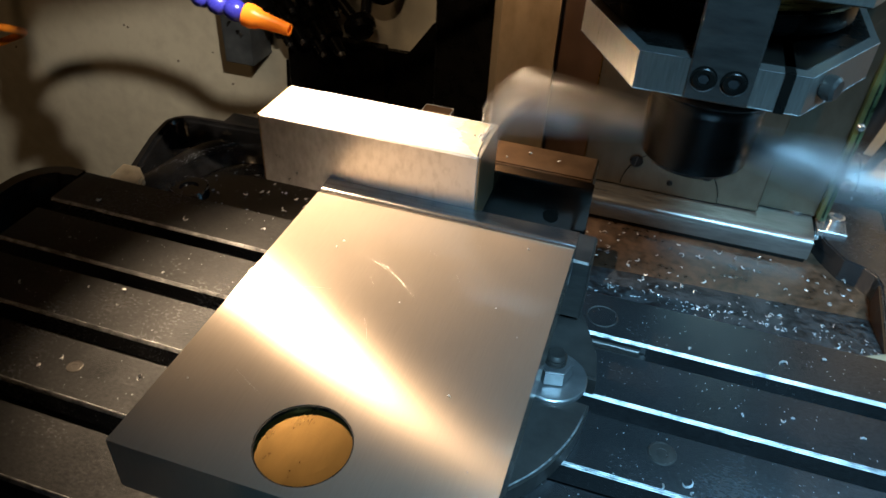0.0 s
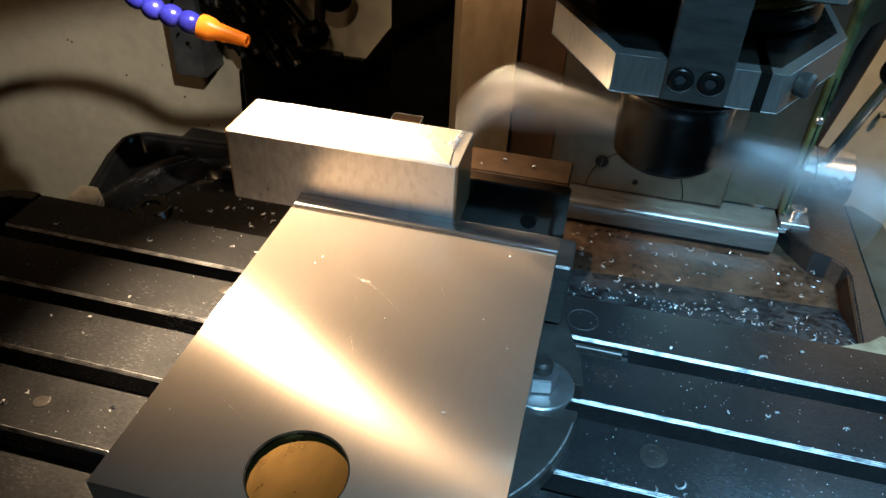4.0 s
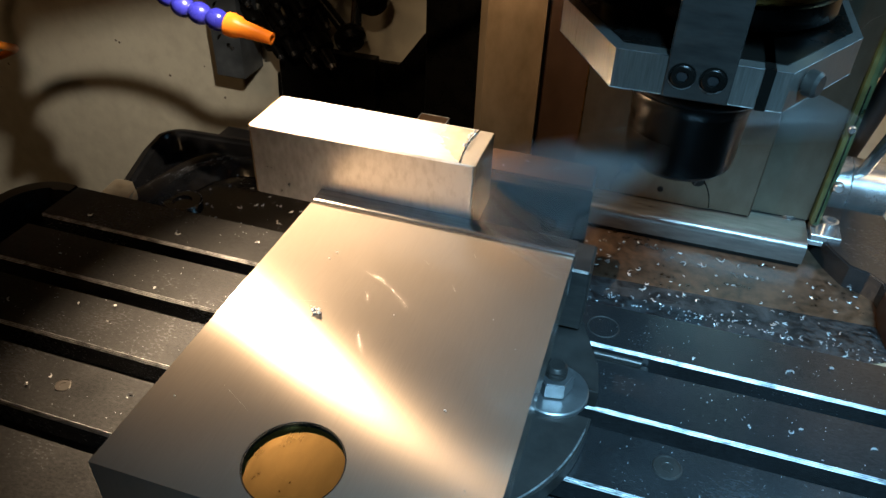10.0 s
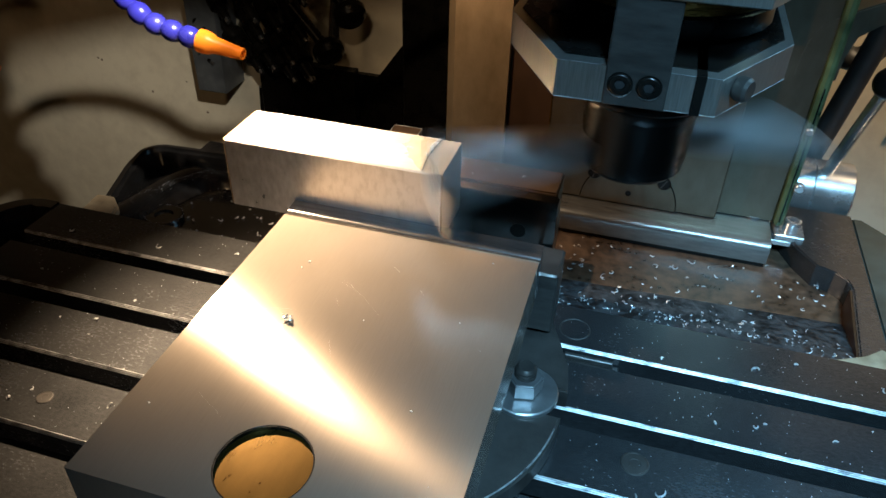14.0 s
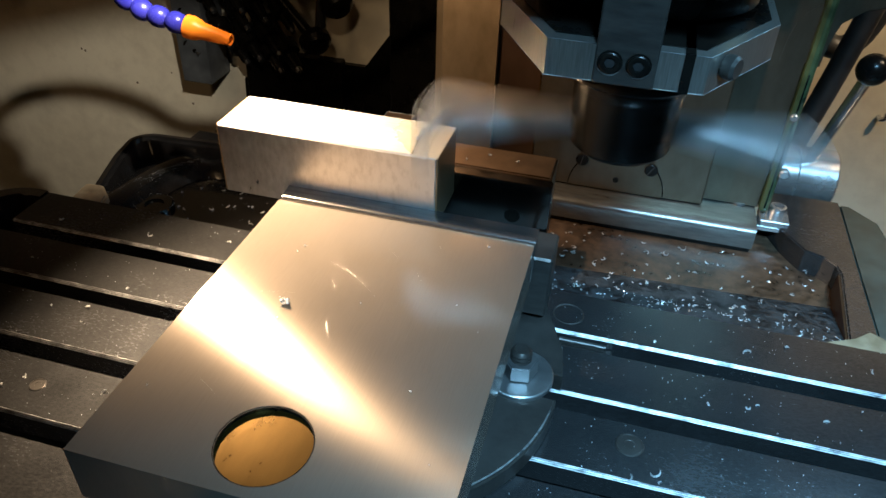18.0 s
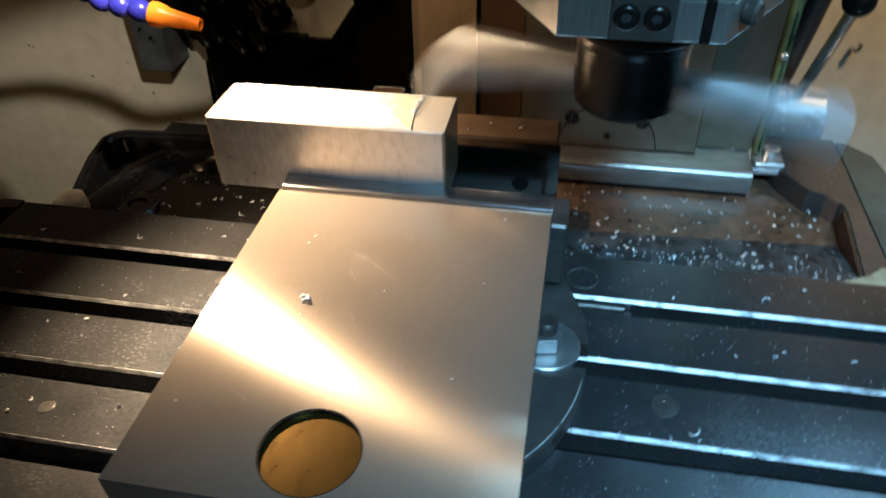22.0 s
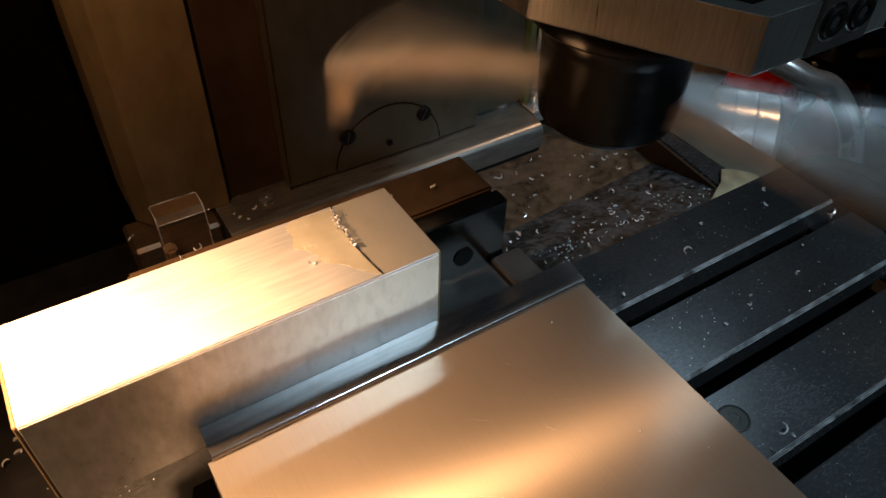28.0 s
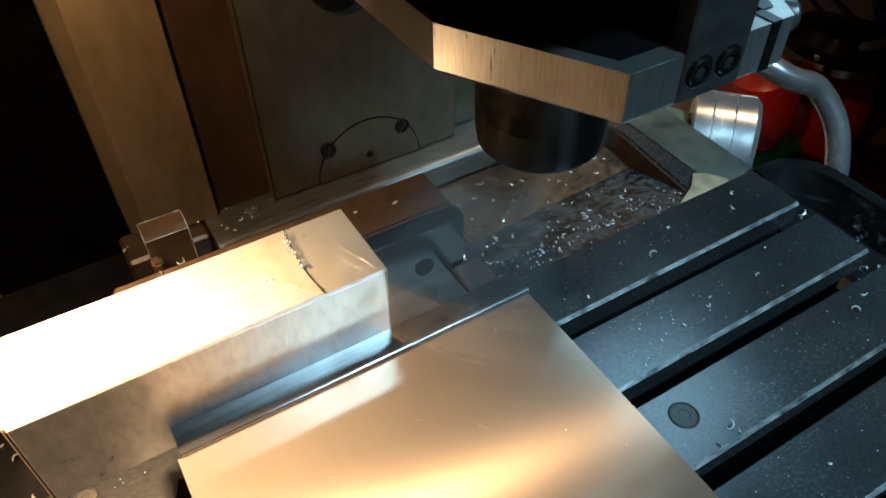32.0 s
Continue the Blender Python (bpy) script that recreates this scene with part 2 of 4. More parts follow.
RAIL = surface("oily_rail_steel", (0.14, 0.134, 0.124), (0.25, 0.24, 0.225), (0.24, 0.40), 0.85, 60, (1, 6, 6), 0.06)
INSERT = surface("dark_ground_steel", (0.15, 0.147, 0.143), (0.22, 0.213, 0.206), (0.14, 0.22), 1.0, 60, (1, 1, 6), 0.03, 120)
BROWN = surface("browned_steel", (0.075, 0.046, 0.027), (0.155, 0.096, 0.056), (0.24, 0.38), 0.75, 50, (1, 1, 4), 0.08, 90)
SLATE = surface("blued_steel", (0.085, 0.095, 0.105), (0.16, 0.175, 0.19), (0.3, 0.45), 0.5, 50, bump=0.08)
DULL = surface("dull_green_paint", (0.022, 0.028, 0.024), (0.06, 0.07, 0.058), (0.35, 0.55), 0.0, 60, bump=0.2)
CHIP = surface("steel_swarf", (0.36, 0.36, 0.36), (0.58, 0.58, 0.58), (0.20, 0.40), 0.45, 300, bump=0.0)
GREASE = surface("chip_sludge", (0.006, 0.007, 0.008), (0.07, 0.074, 0.078), (0.25, 0.5), 0.3, 260, bump=0.8, stops=(0.42, 0.62))

# ---- helpers for building ----
ORIGIN = {}
TABLE = []  # things that travel with the table


def thing(name, label, category, at, group="", on_table=False):
    ob = new(name)
    ob.location = at
    ORIGIN[ob] = Vector(at)
    tagged(ob, label, category, group)
    if on_table:
        TABLE.append(ob)
    return ob


def uv_planar(bm, grind=0.0):
    layer = bm.loops.layers.uv.new("UVMap")
    bm.normal_update()
    for f in bm.faces:
        n = f.normal
        for l in f.loops:
            c = l.vert.co
            l[layer].uv = (c.x * math.cos(grind) - c.y * math.sin(grind), c.x * math.sin(grind) + c.y * math.cos(grind)) if abs(n.z) > 0.6 else ((c.x, c.z) if abs(n.y) > abs(n.x) else (c.y, c.z))


def part(name, bm, material, parent, label="", smooth=False, kind="", grind=0.0):
    """Links a bmesh, given in places of the plan, as one mesh under a thing or part."""
    root = parent
    while root.parent:
        root = root.parent
    bmesh.ops.translate(bm, verts=bm.verts, vec=-ORIGIN[root])
    uv_planar(bm, grind)
    data = bpy.data.meshes.new(name)
    bm.to_mesh(data)
    bm.free()
    if smooth:
        for p in data.polygons:
            p.use_smooth = True
        data.set_sharp_from_angle(angle=radians(35))
    data.materials.append(material)
    ob = new(name, data)
    ob.parent = parent
    tagged(ob, label, "", "", kind)
    return ob


def setting(name, bm, material, label, on_table=False):
    uv_planar(bm)
    data = bpy.data.meshes.new(name)
    bm.to_mesh(data)
    bm.free()
    data.materials.append(material)
    ob = tagged(new(name, data), label, "", "", "structure")
    return ob


def box(x0, x1, y0, y1, z0, z1, bevel=0.0005, segments=1):
    bm = bmesh.new()
    bmesh.ops.create_cube(bm, size=1)
    for v in bm.verts:
        v.co = Vector(((x0 + x1) / 2 + v.co.x * (x1 - x0), (y0 + y1) / 2 + v.co.y * (y1 - y0), (z0 + z1) / 2 + v.co.z * (z1 - z0)))
    if bevel:
        bmesh.ops.bevel(bm, geom=bm.edges[:], offset=bevel, segments=segments, affect="EDGES", clamp_overlap=True)
    return bm


def prism(points, z0, z1, bevel=0.0):
    bm = bmesh.new()
    low = [bm.verts.new((x, y, z0)) for x, y in points]
    high = [bm.verts.new((x, y, z1)) for x, y in points]
    n = len(points)
    bm.faces.new(high)
    bm.faces.new(low[::-1])
    for i in range(n):
        bm.faces.new((low[i], low[(i + 1) % n], high[(i + 1) % n], high[i]))
    bmesh.ops.recalc_face_normals(bm, faces=bm.faces[:])
    if bevel:
        bmesh.ops.bevel(bm, geom=[e for e in bm.edges if abs(e.verts[0].co.z - e.verts[1].co.z) < 1e-6], offset=bevel, segments=2, affect="EDGES", clamp_overlap=True)
    return bm


def lathe(profile, at, axis=(0, 0, 1), segments=40, caps=True):
    """Turned body: profile of (radius, height) along axis from the place at."""
    bm = bmesh.new()
    turn = Vector((0, 0, 1)).rotation_difference(Vector(axis)).to_matrix()
    rings = []
    for r, h in profile:
        if r < 1e-6:
            rings.append([bm.verts.new(turn @ Vector((0, 0, h)) + Vector(at))])
        else:
            rings.append([bm.verts.new(turn @ Vector((r * math.cos(a), r * math.sin(a), h)) + Vector(at)) for a in (2 * math.pi * i / segments for i in range(segments))])
    for a, b in zip(rings, rings[1:]):
        for i in range(segments):
            j = (i + 1) % segments
            if len(a) == 1 and len(b) == 1:
                continue
            if len(a) == 1:
                bm.faces.new((a[0], b[i], b[j]))
            elif len(b) == 1:
                bm.faces.new((a[i], a[j], b[0]))
            else:
                bm.faces.new((a[i], a[j], b[j], b[i]))
    for ring in (rings[0], rings[-1]):
        if caps and len(ring) > 1:
            bm.faces.new(ring)
    bmesh.ops.recalc_face_normals(bm, faces=bm.faces[:])
    return bm


def tube(points, radius, segments=12, steps=6):
    """Round bar or hose along a smooth line through the points."""
    p = [Vector(q) for q in points]
    line = []
    for i in range(len(p) - 1):
        a, b, c, d = p[max(i - 1, 0)], p[i], p[i + 1], p[min(i + 2, len(p) - 1)]
        for k in range(steps):
            t = k / steps
            line.append(0.5 * (2 * b + (c - a) * t + (2 * a - 5 * b + 4 * c - d) * t * t + (3 * b - a - 3 * c + d) * t ** 3))
    line.append(p[-1])
    bm = bmesh.new()
    rings = []
    side = Vector((0.3, 0.2, 1)).normalized()
    for i, c in enumerate(line):
        d = (line[min(i + 1, len(line) - 1)] - line[max(i - 1, 0)]).normalized()
        u = (side - d * side.dot(d)).normalized()
        side = u
        w = d.cross(u)
        r = radius(i / (len(line) - 1)) if callable(radius) else radius
        rings.append([bm.verts.new(c + r * (math.cos(a) * u + math.sin(a) * w)) for a in (2 * math.pi * k / segments for k in range(segments))])
    for a, b in zip(rings, rings[1:]):
        for i in range(segments):
            bm.faces.new((a[i], a[(i + 1) % segments], b[(i + 1) % segments], b[i]))
    bm.faces.new(rings[0])
    bm.faces.new(rings[-1])
    bmesh.ops.recalc_face_normals(bm, faces=bm.faces[:])
    return bm


def arc(cx, cy, r, a0, a1, n):
    return [(cx + r * math.cos(radians(a0 + (a1 - a0) * i / n)), cy + r * math.sin(radians(a0 + (a1 - a0) * i / n))) for i in range(n + 1)]


def hexagon(at, flats, height, material, parent, name="nut"):
    r = flats / math.sqrt(3)
    pts = [(at[0] + r * math.cos(radians(60 * i + 10)), at[1] + r * math.sin(radians(60 * i + 10))) for i in range(6)]
    return part(name, prism(pts, at[2], at[2] + height, 0.0008), material, parent)


TOP = 0.900
# ---- the room ----
setting("wall_back", box(-3.0, 3.0, 1.0, 1.12, -0.02, 2.7, 0), PLASTER, "cream painted workshop wall behind the machine")
setting("wall_front", box(-3.0, 3.0, -2.62, -2.5, -0.02, 2.7, 0), PLASTER, "cream painted workshop wall")
setting("wall_left", box(-3.12, -3.0, -2.5, 1.0, -0.02, 2.7, 0), PLASTER, "cream painted workshop wall")
setting("wall_right", box(3.0, 3.12, -2.5, 1.0, -0.02, 2.7, 0), PLASTER, "cream painted workshop wall")
setting("floor", box(-3.0, 3.0, -2.5, 1.0, -0.12, 0.0, 0), GREASE, "dark grey workshop floor")
setting("ceiling", box(-3.0, 3.0, -2.5, 1.0, 2.7, 2.8, 0), PLASTER, "cream painted workshop ceiling")

# ---- machine table ----
STRIPS = [(0.4805, 0.5190), (0.4310, 0.4685), (0.3815, 0.4190), (0.3320, 0.3695), (0.2825, 0.3200), (0.2220, 0.2705)]
LEFT, RIGHT = -0.292, 0.320


def build_table():
    t = thing("milling_table", "dark oily cast iron milling table with long T-slots", "machine table", (0.03, 0.37, 0.86), on_table=True)
    part("table_bed", box(LEFT, RIGHT, 0.222, 0.5190, 0.815, 0.862, 0.001), SHADED_IRON, t, "bottom of the T-slots, coloured black for the shade in them")
    for front, back in STRIPS:
        s = part("slot_land", box(LEFT, RIGHT, front, back, TOP - 0.016, TOP, 0.0007, 2), IRON, t)
        part("worn_edge", box(LEFT, RIGHT, front - 0.0004, front + 0.0028, TOP - 0.0030, TOP + 0.0002, 0.0015), EDGE, s, "bright worn edge")
        part("web", box(LEFT, RIGHT, front + 0.007, back - 0.007, 0.861, TOP - 0.0155, 0), SHADED_IRON, s)
    # end troughs with a rounded rim
    for sx, x_in, x_out in ((-1, LEFT, -0.335), (1, RIGHT, 0.365)):
        r = 0.034
        cx = x_out - sx * r
        path = [(x_in, 0.5190)] + [(cx + sx * r * math.sin(radians(a)), 0.5190 - r + r * math.cos(radians(a))) for a in range(0, 91, 10)]
        path += [(cx + sx * r * math.sin(radians(a)), 0.222 + r + r * math.cos(radians(a))) for a in range(90, 181, 10)] + [(x_in, 0.222)]
        inner = []
        for x, y in path:
            k = 0.009
            inner.append((x - sx * k * min(1, abs(x - x_in) / 0.02), y + (k if y < 0.37 else -k) * (1 if abs(x - x_in) < abs(x_out - x_in) * 0.6 else 0.55)))
        bm = bmesh.new()
        rows = [[bm.verts.new((x, y, z)) for x, y in loop] for loop, z in ((path, 0.835), (path, TOP + 0.001), (inner, TOP + 0.001), (inner, 0.872))]
        for a, b in zip(rows, rows[1:]):
            for i in range(len(path) - 1):
                bm.faces.new((a[i], a[i + 1], b[i + 1], b[i]))
        bm.faces.new(rows[3])
        bmesh.ops.recalc_face_normals(bm, faces=bm.faces[:])
        part("end_trough", bm, TRAY, t, "glossy oily trough with a rounded rim", True)
    for x, y, r in ((0.148, 0.4045, 0.0066), (-0.105, 0.395, 0.0035), (-0.104, 0.509, 0.0045), (-0.116, 0.460, 0.0035), (-0.165, 0.352, 0.004)):
        part("drill_spot", lathe([(0, 0.0002), (r * 0.42, 0.0002), (r * 0.46, 0.00045), (r * 0.95, 0.0003), (r, 0.0007), (r * 1.08, 0.0006), (r * 1.14, 0.0001)], (x, y, TOP - 0.0001), segments=28), VISE, t, "shallow drill mark with a raised burr", True)
    part("ring_mark", lathe([(0.0088, 0), (0.0093, 0.0003), (0.0098, 0)], (0.104, 0.4972, TOP), segments=36, caps=False), VISE, t, "round tool mark")
    part("front_apron", box(-0.30, 0.36, 0.196, 0.2215, 0.80, 0.893, 0.003, 2), IRON, t)
    return t


table = build_table()


def build_tray():
    t = thing("rear_tray", "black oily cast tray full of chips behind the table", "chip tray", (0.0, 0.6, 0.86), on_table=True)
    part("tray_floor", box(-0.262, 0.0298, 0.5195, 0.662, 0.868, 0.876, 0), TRAY, t, "black oily tray floor")
    part("tray_floor", box(0.03, 0.296, 0.540, 0.662, 0.868, 0.8785, 0), FLOOR, t, "oily tray floor tinted brown for the warm light on it")
    bm = bmesh.new()
    n = 30
    a = [bm.verts.new((0.02 + 0.255 * i / n, 0.5192, 0.8975)) for i in range(n + 1)]
    # the foot follows the shadow's edge on the tray; dark sludge colours that shade
    b = [bm.verts.new((0.02 + 0.255 * i / n, 0.570 + 0.012 * i / n, 0.8790)) for i in range(n + 1)]
    for i in range(n):
        bm.faces.new((a[i], a[i + 1], b[i + 1], b[i]))
    back = [bm.verts.new((v.co.x, v.co.y, v.co.z - 0.01)) for v in a]
    for i in range(n):
        bm.faces.new((back[i], back[i + 1], a[i + 1], a[i]))
    part("front_slope", bm, GREASE, t, "sloping wall covered with chip sludge, dark for the shade on it")
    part("tray_bolt", lathe([(0, 0), (0.015, 0), (0.015, 0.0035), (0.0138, 0.0048), (0.0075, 0.0048), (0.007, 0.003), (0, 0.003)], (-0.2290, 0.5540, 0.8758), segments=32), TRAY, t, "round oily bolt head", True)
    # right land round the recessed corner of the tray
    part("right_land", prism([(0.2725, 0.5200), (0.2915, 0.5200), (0.2915, 0.70), (0.236, 0.70), (0.236, 0.668), (0.247, 0.640), (0.258, 0.622), (0.270, 0.617), (0.2770, 0.610), (0.2790, 0.600)], 0.850, 0.8965, 0.0012), IRON, t)
    part("inner_wall", prism([(0.2708, 0.5215), (0.2722, 0.5215), (0.2786, 0.600), (0.2772, 0.600)], 0.8788, 0.8955), RUST, t, "rusty brown inner wall of the tray")
    part("outer_land", prism([(0.2920, 0.5200), (0.330, 0.5200), (0.330, 0.60), (0.318, 0.68), (0.300, 0.70), (0.2920, 0.70)], 0.850, 0.8945, 0.0015), DULL, t, "dull green painted casting beside the tray")
    part("painted_corner", prism([(0.3455, 0.530), (0.40, 0.530), (0.40, 0.66), (0.372, 0.69), (0.3455, 0.70)], 0.78, 0.815, 0.003), PALE, t, "pale green painted casting")
    part("paint_patch", prism([(0.2560, 0.5193), (0.3000, 0.5193), (0.3010, 0.5230), (0.2930, 0.5340), (0.2860, 0.5380), (0.2760, 0.5290)], 0.8970, 0.8988, 0.0004), CREAM, t, "chipped cream paint in the corner")
    # left end: a ridge climbing to a higher wall with a rounded corner
    wall = [(-0.2800, 0.520), (-0.2865, 0.590)] + arc(-0.2640, 0.6050, 0.0230, 170, 92, 8) + [(-0.205, 0.6320), (-0.150, 0.640)]
    inner = [(-0.2700, 0.520), (-0.2768, 0.590)] + arc(-0.2640, 0.6050, 0.0135, 170, 92, 8) + [(-0.207, 0.6225), (-0.150, 0.630)]
    bm = prism(wall + inner[::-1], 0.79, 0.9010, 0.003)
    for q in bm.verts:
        if q.co.z > 0.85 and q.co.y < 0.6:
            q.co.z -= (0.6 - q.co.y) * 0.28
    part("rear_wall", bm, TRAY, t, "high black wall with a rounded corner", True)
    bm = bmesh.new()
    ridge = [(-0.2660, 0.5200, 0.8860), (-0.2560, 0.5450, 0.8885), (-0.2480, 0.5800, 0.8900), (-0.2420, 0.6050, 0.8905), (-0.2330, 0.6180, 0.8900), (-0.2150, 0.6210, 0.8860), (-0.2020, 0.6200, 0.8890), (-0.1850, 0.6240, 0.8920), (-0.1500, 0.6300, 0.8900)]
    foot = [(-0.2450, 0.5200, 0.8768), (-0.2380, 0.5400, 0.8768), (-0.2330, 0.5700, 0.8768), (-0.2250, 0.5920, 0.8768), (-0.2180, 0.6030, 0.8768), (-0.2080, 0.6080, 0.8768), (-0.1980, 0.6100, 0.8768), (-0.1850, 0.6130, 0.8768), (-0.1500, 0.6180, 0.8768)]
    outer = [(-0.2790, 0.5200, 0.8800), (-0.2790, 0.5450, 0.8800), (-0.2790, 0.5800, 0.8790), (-0.2720, 0.6050, 0.8800), (-0.2600, 0.6200, 0.8820), (-0.2350, 0.6260, 0.8820), (-0.2150, 0.6280, 0.8840), (-0.1900, 0.6320, 0.8850), (-0.1500, 0.6380, 0.8850)]
    vo, vr, vf = ([bm.verts.new(p) for p in line] for line in (outer, ridge, foot))
    for u, w in ((vo, vr), (vr, vf)):
        for i in range(len(ridge) - 1):
            bm.faces.new((u[i], u[i + 1], w[i + 1], w[i]))
    bmesh.ops.recalc_face_normals(bm, faces=bm.faces[:])
    bmesh.ops.subdivide_edges(bm, edges=bm.edges[:], cuts=2, use_grid_fill=True, smooth=0.6)
    part("left_ridge", bm, TRAY, t, "oily rounded ridge inside the tray", True)
    part("tray_apron", box(-0.278, 0.330, 0.5195, 0.70, 0.80, 0.867, 0.002), TRAY, t)
    part("paint_chip", prism([(-0.2800, 0.5200), (-0.2500, 0.5195), (-0.2560, 0.5380), (-0.2690, 0.5500), (-0.2830, 0.5480)], 0.8800, 0.8935, 0.002), CREAM, t, "bare cream paint on the casting")
    return t


tray = build_tray()


def build_rail():
    t = thing("column_rail", "bright steel guide rail with a rounded edge", "rail", (0.12, 0.66, 0.87))
    bm = bmesh.new()
    prof = [(0.6320, 0.8830), (0.6320, 0.8935), (0.6326, 0.8962), (0.6342, 0.8984), (0.6370, 0.8997), (0.6420, 0.9002), (0.690, 0.9006), (0.690, 0.8830)]
    for x in (0.020, 0.2375):
        bm.faces.new([bm.verts.new((x, y, z)) for y, z in prof])
    bm.verts.ensure_lookup_table()
    n = len(prof)
    for i in range(n):
        bm.faces.new([bm.verts[k] for k in (i, (i + 1) % n, n + (i + 1) % n, n + i)])
    bmesh.ops.recalc_face_normals(bm, faces=bm.faces[:])
    part("bar", bm, RAIL, t, "", True)
    # shade between rail and tray, put in as a black strip
    part("gap_shade", box(0.022, 0.2365, 0.6335, 0.66, 0.8792, 0.8828, 0), BLACK, t, "black strip for the shade in the gap under the rail")
    part("rail_extension", box(-0.03, 0.0195, 0.6475, 0.675, 0.8795, 0.8990, 0.002), BROWN, t, "brown oily end of the rail")
    part("end_plate", box(0.2385, 0.2870, 0.6490, 0.6630, 0.8900, 0.8945, 0.0006), BRIGHT, t, "thin plate with a drilled hole")
    part("hole", lathe([(0.0032, 0), (0.0032, 0.0004)], (0.2800, 0.6560, 0.8944)), BLACK, t, "dark drilled hole")
    for x, y, r in ((0.226, 0.668, 0.0055), (0.0480, 0.6520, 0.0042)):
        part("screw", lathe([(r, 0), (r, 0.002), (r * 0.55, 0.0022), (r * 0.5, 0.001), (0, 0.001)], (x, y, 0.9004), segments=20), NUT, t, "", True)
    return t


rail = build_rail()

# ---- vise ----
VX0, VX1 = -0.0597, 0.0826


def build_vise():
    v = thing("machine_vise", "ground steel machine vise bolted on a swivel base", "vise", (0.012, 0.40, TOP), on_table=True)
    # swivel base: a disc with a bolt notch at each side
    pts = arc(0.012, 0.4155, 0.0955, -178, -2, 44) + [(0.086, 0.4130), (0.086, 0.4305), (0.1085, 0.4305)]
    pts += [(0.1055, 0.4512), (0.0900, 0.4886)] + [(-0.066, 0.4886), (-0.0815, 0.4512), (-0.0845, 0.4305), (-0.062, 0.4305), (-0.062, 0.4130)]
    part("swivel_base", prism(pts, TOP, TOP + 0.013, 0.0012), VISE, v, "blackened round base with bolt notches")
    part("front_step", prism(arc(0.012, 0.4155, 0.0945, -176, -8, 44), TOP + 0.0128, TOP + 0.0140, 0.0004), VISE, v, "slightly raised front of the base")
    rim = [(x, y, TOP + 0.0139) for x, y in arc(0.012, 0.4155, 0.0944, -172, -8, 60)]
    part("base_rim", tube(rim, 0.0005, 6, 1), EDGE, v, "worn bright rim of the base", True)
    part("body", box(VX0 + 0.006, VX1 - 0.006, 0.282, 0.520, TOP + 0.0125, 0.956, 0.002), VISE, v)
    # big sliding jaw with a round hole over a brass plug
    hx, hy, hr = 0.0085, 0.2935, 0.0187
    bm = bmesh.new()
    x0, x1, y0, y1 = VX0, VX1, 0.2705, 0.4484
    n = 64
    ring = []
    rim = []
    for i in range(n):
        a = 2 * math.pi * (i + 0.5) / n
        ring.append((hx + hr * math.cos(a), hy + hr * math.sin(a)))
        dx, dy = math.cos(a), math.sin(a)
        k = min((x1 - hx) / dx if dx > 0 else (x0 - hx) / dx, (y1 - hy) / dy if dy > 0 else (y0 - hy) / dy)
        rim.append([hx + k * dx, hy + k * dy])
    for cx, cy in ((x0, y0), (x1, y0), (x1, y1), (x0, y1)):
        i = min(range(n), key=lambda q: (rim[q][0] - cx) ** 2 + (rim[q][1] - cy) ** 2)
        rim[i] = [cx, cy]
    zt = 0.9817
    top_o = [bm.verts.new((x, y, zt)) for x, y in rim]
    top_i = [bm.verts.new((x, y, zt)) for x, y in ring]
    low_i = [bm.verts.new((x, y, zt - 0.012)) for x, y in ring]
    low_o = [bm.verts.new((x, y, 0.954)) for x, y in rim]
    for i in range(n):
        j = (i + 1) % n
        bm.faces.new((top_o[i], top_o[j], top_i[j], top_i[i]))
        bm.faces.new((top_i[i], top_i[j], low_i[j], low_i[i]))
        bm.faces.new((low_o[i], low_o[j], top_o[j], top_o[i]))
    bm.faces.new(low_o)
    bmesh.ops.recalc_face_normals(bm, faces=bm.faces[:])
    jaw = part("sliding_jaw", bm, GROUND, v, "broad ground steel sliding jaw with a round hole", grind=radians(1.5))
    bm = lathe([(0.0, 0), (0.0186, 0), (0.0186, 0.0015), (0.0, 0.0015)], (hx, hy, zt - 0.0036), segments=48)
    part("plug", bm, BRASS, jaw, "brass coloured plug sunk in the hole")
    for r in (0.0062, 0.0121):
        part("turning_mark", lathe([(r, 0), (r + 0.0003, 0.00002), (r + 0.0006, 0)], (hx, hy, zt - 0.0021), segments=48, caps=False), BRASS, jaw, "fine turned ring", True)
    part("collar", lathe([(0.0187, 0), (0.0187, 0.010), (0.0181, 0.010), (0.0181, 0)], (hx, hy, zt - 0.0103), segments=48), BLACK, jaw, "dark bore wall")
    for x0, y0, x1, y1, bend in ((-0.0112, 0.4045, 0.0192, 0.3848, 0.0022), (-0.0062, 0.4036, 0.0019, 0.3989, 0.0006), (-0.0047, 0.3907, -0.0004, 0.3840, 0.0003), (0.0136, 0.4216, 0.0198, 0.4172, 0.0), (0.0317, 0.4086, 0.0358, 0.4027, 0.0), (-0.0343, 0.3730, -0.0175, 0.3773, 0.0), (0.0031, 0.3646, 0.0093, 0.3526, 0.0), (0.0355, 0.4341, 0.0386, 0.4304, 0.0), (-0.034, 0.318, -0.018, 0.309, 0.0)):
        p, q = Vector((x0, y0, zt)), Vector((x1, y1, zt))
        side = Vector((y0 - y1, x1 - x0, 0)).normalized()
        part("scratch", tube([p, (p + q) / 2 + side * bend, q], lambda k: 0.000006 + 0.00002 * math.sin(math.pi * k), 5, 6), BRACKET, jaw, "fine bright scratch", True)
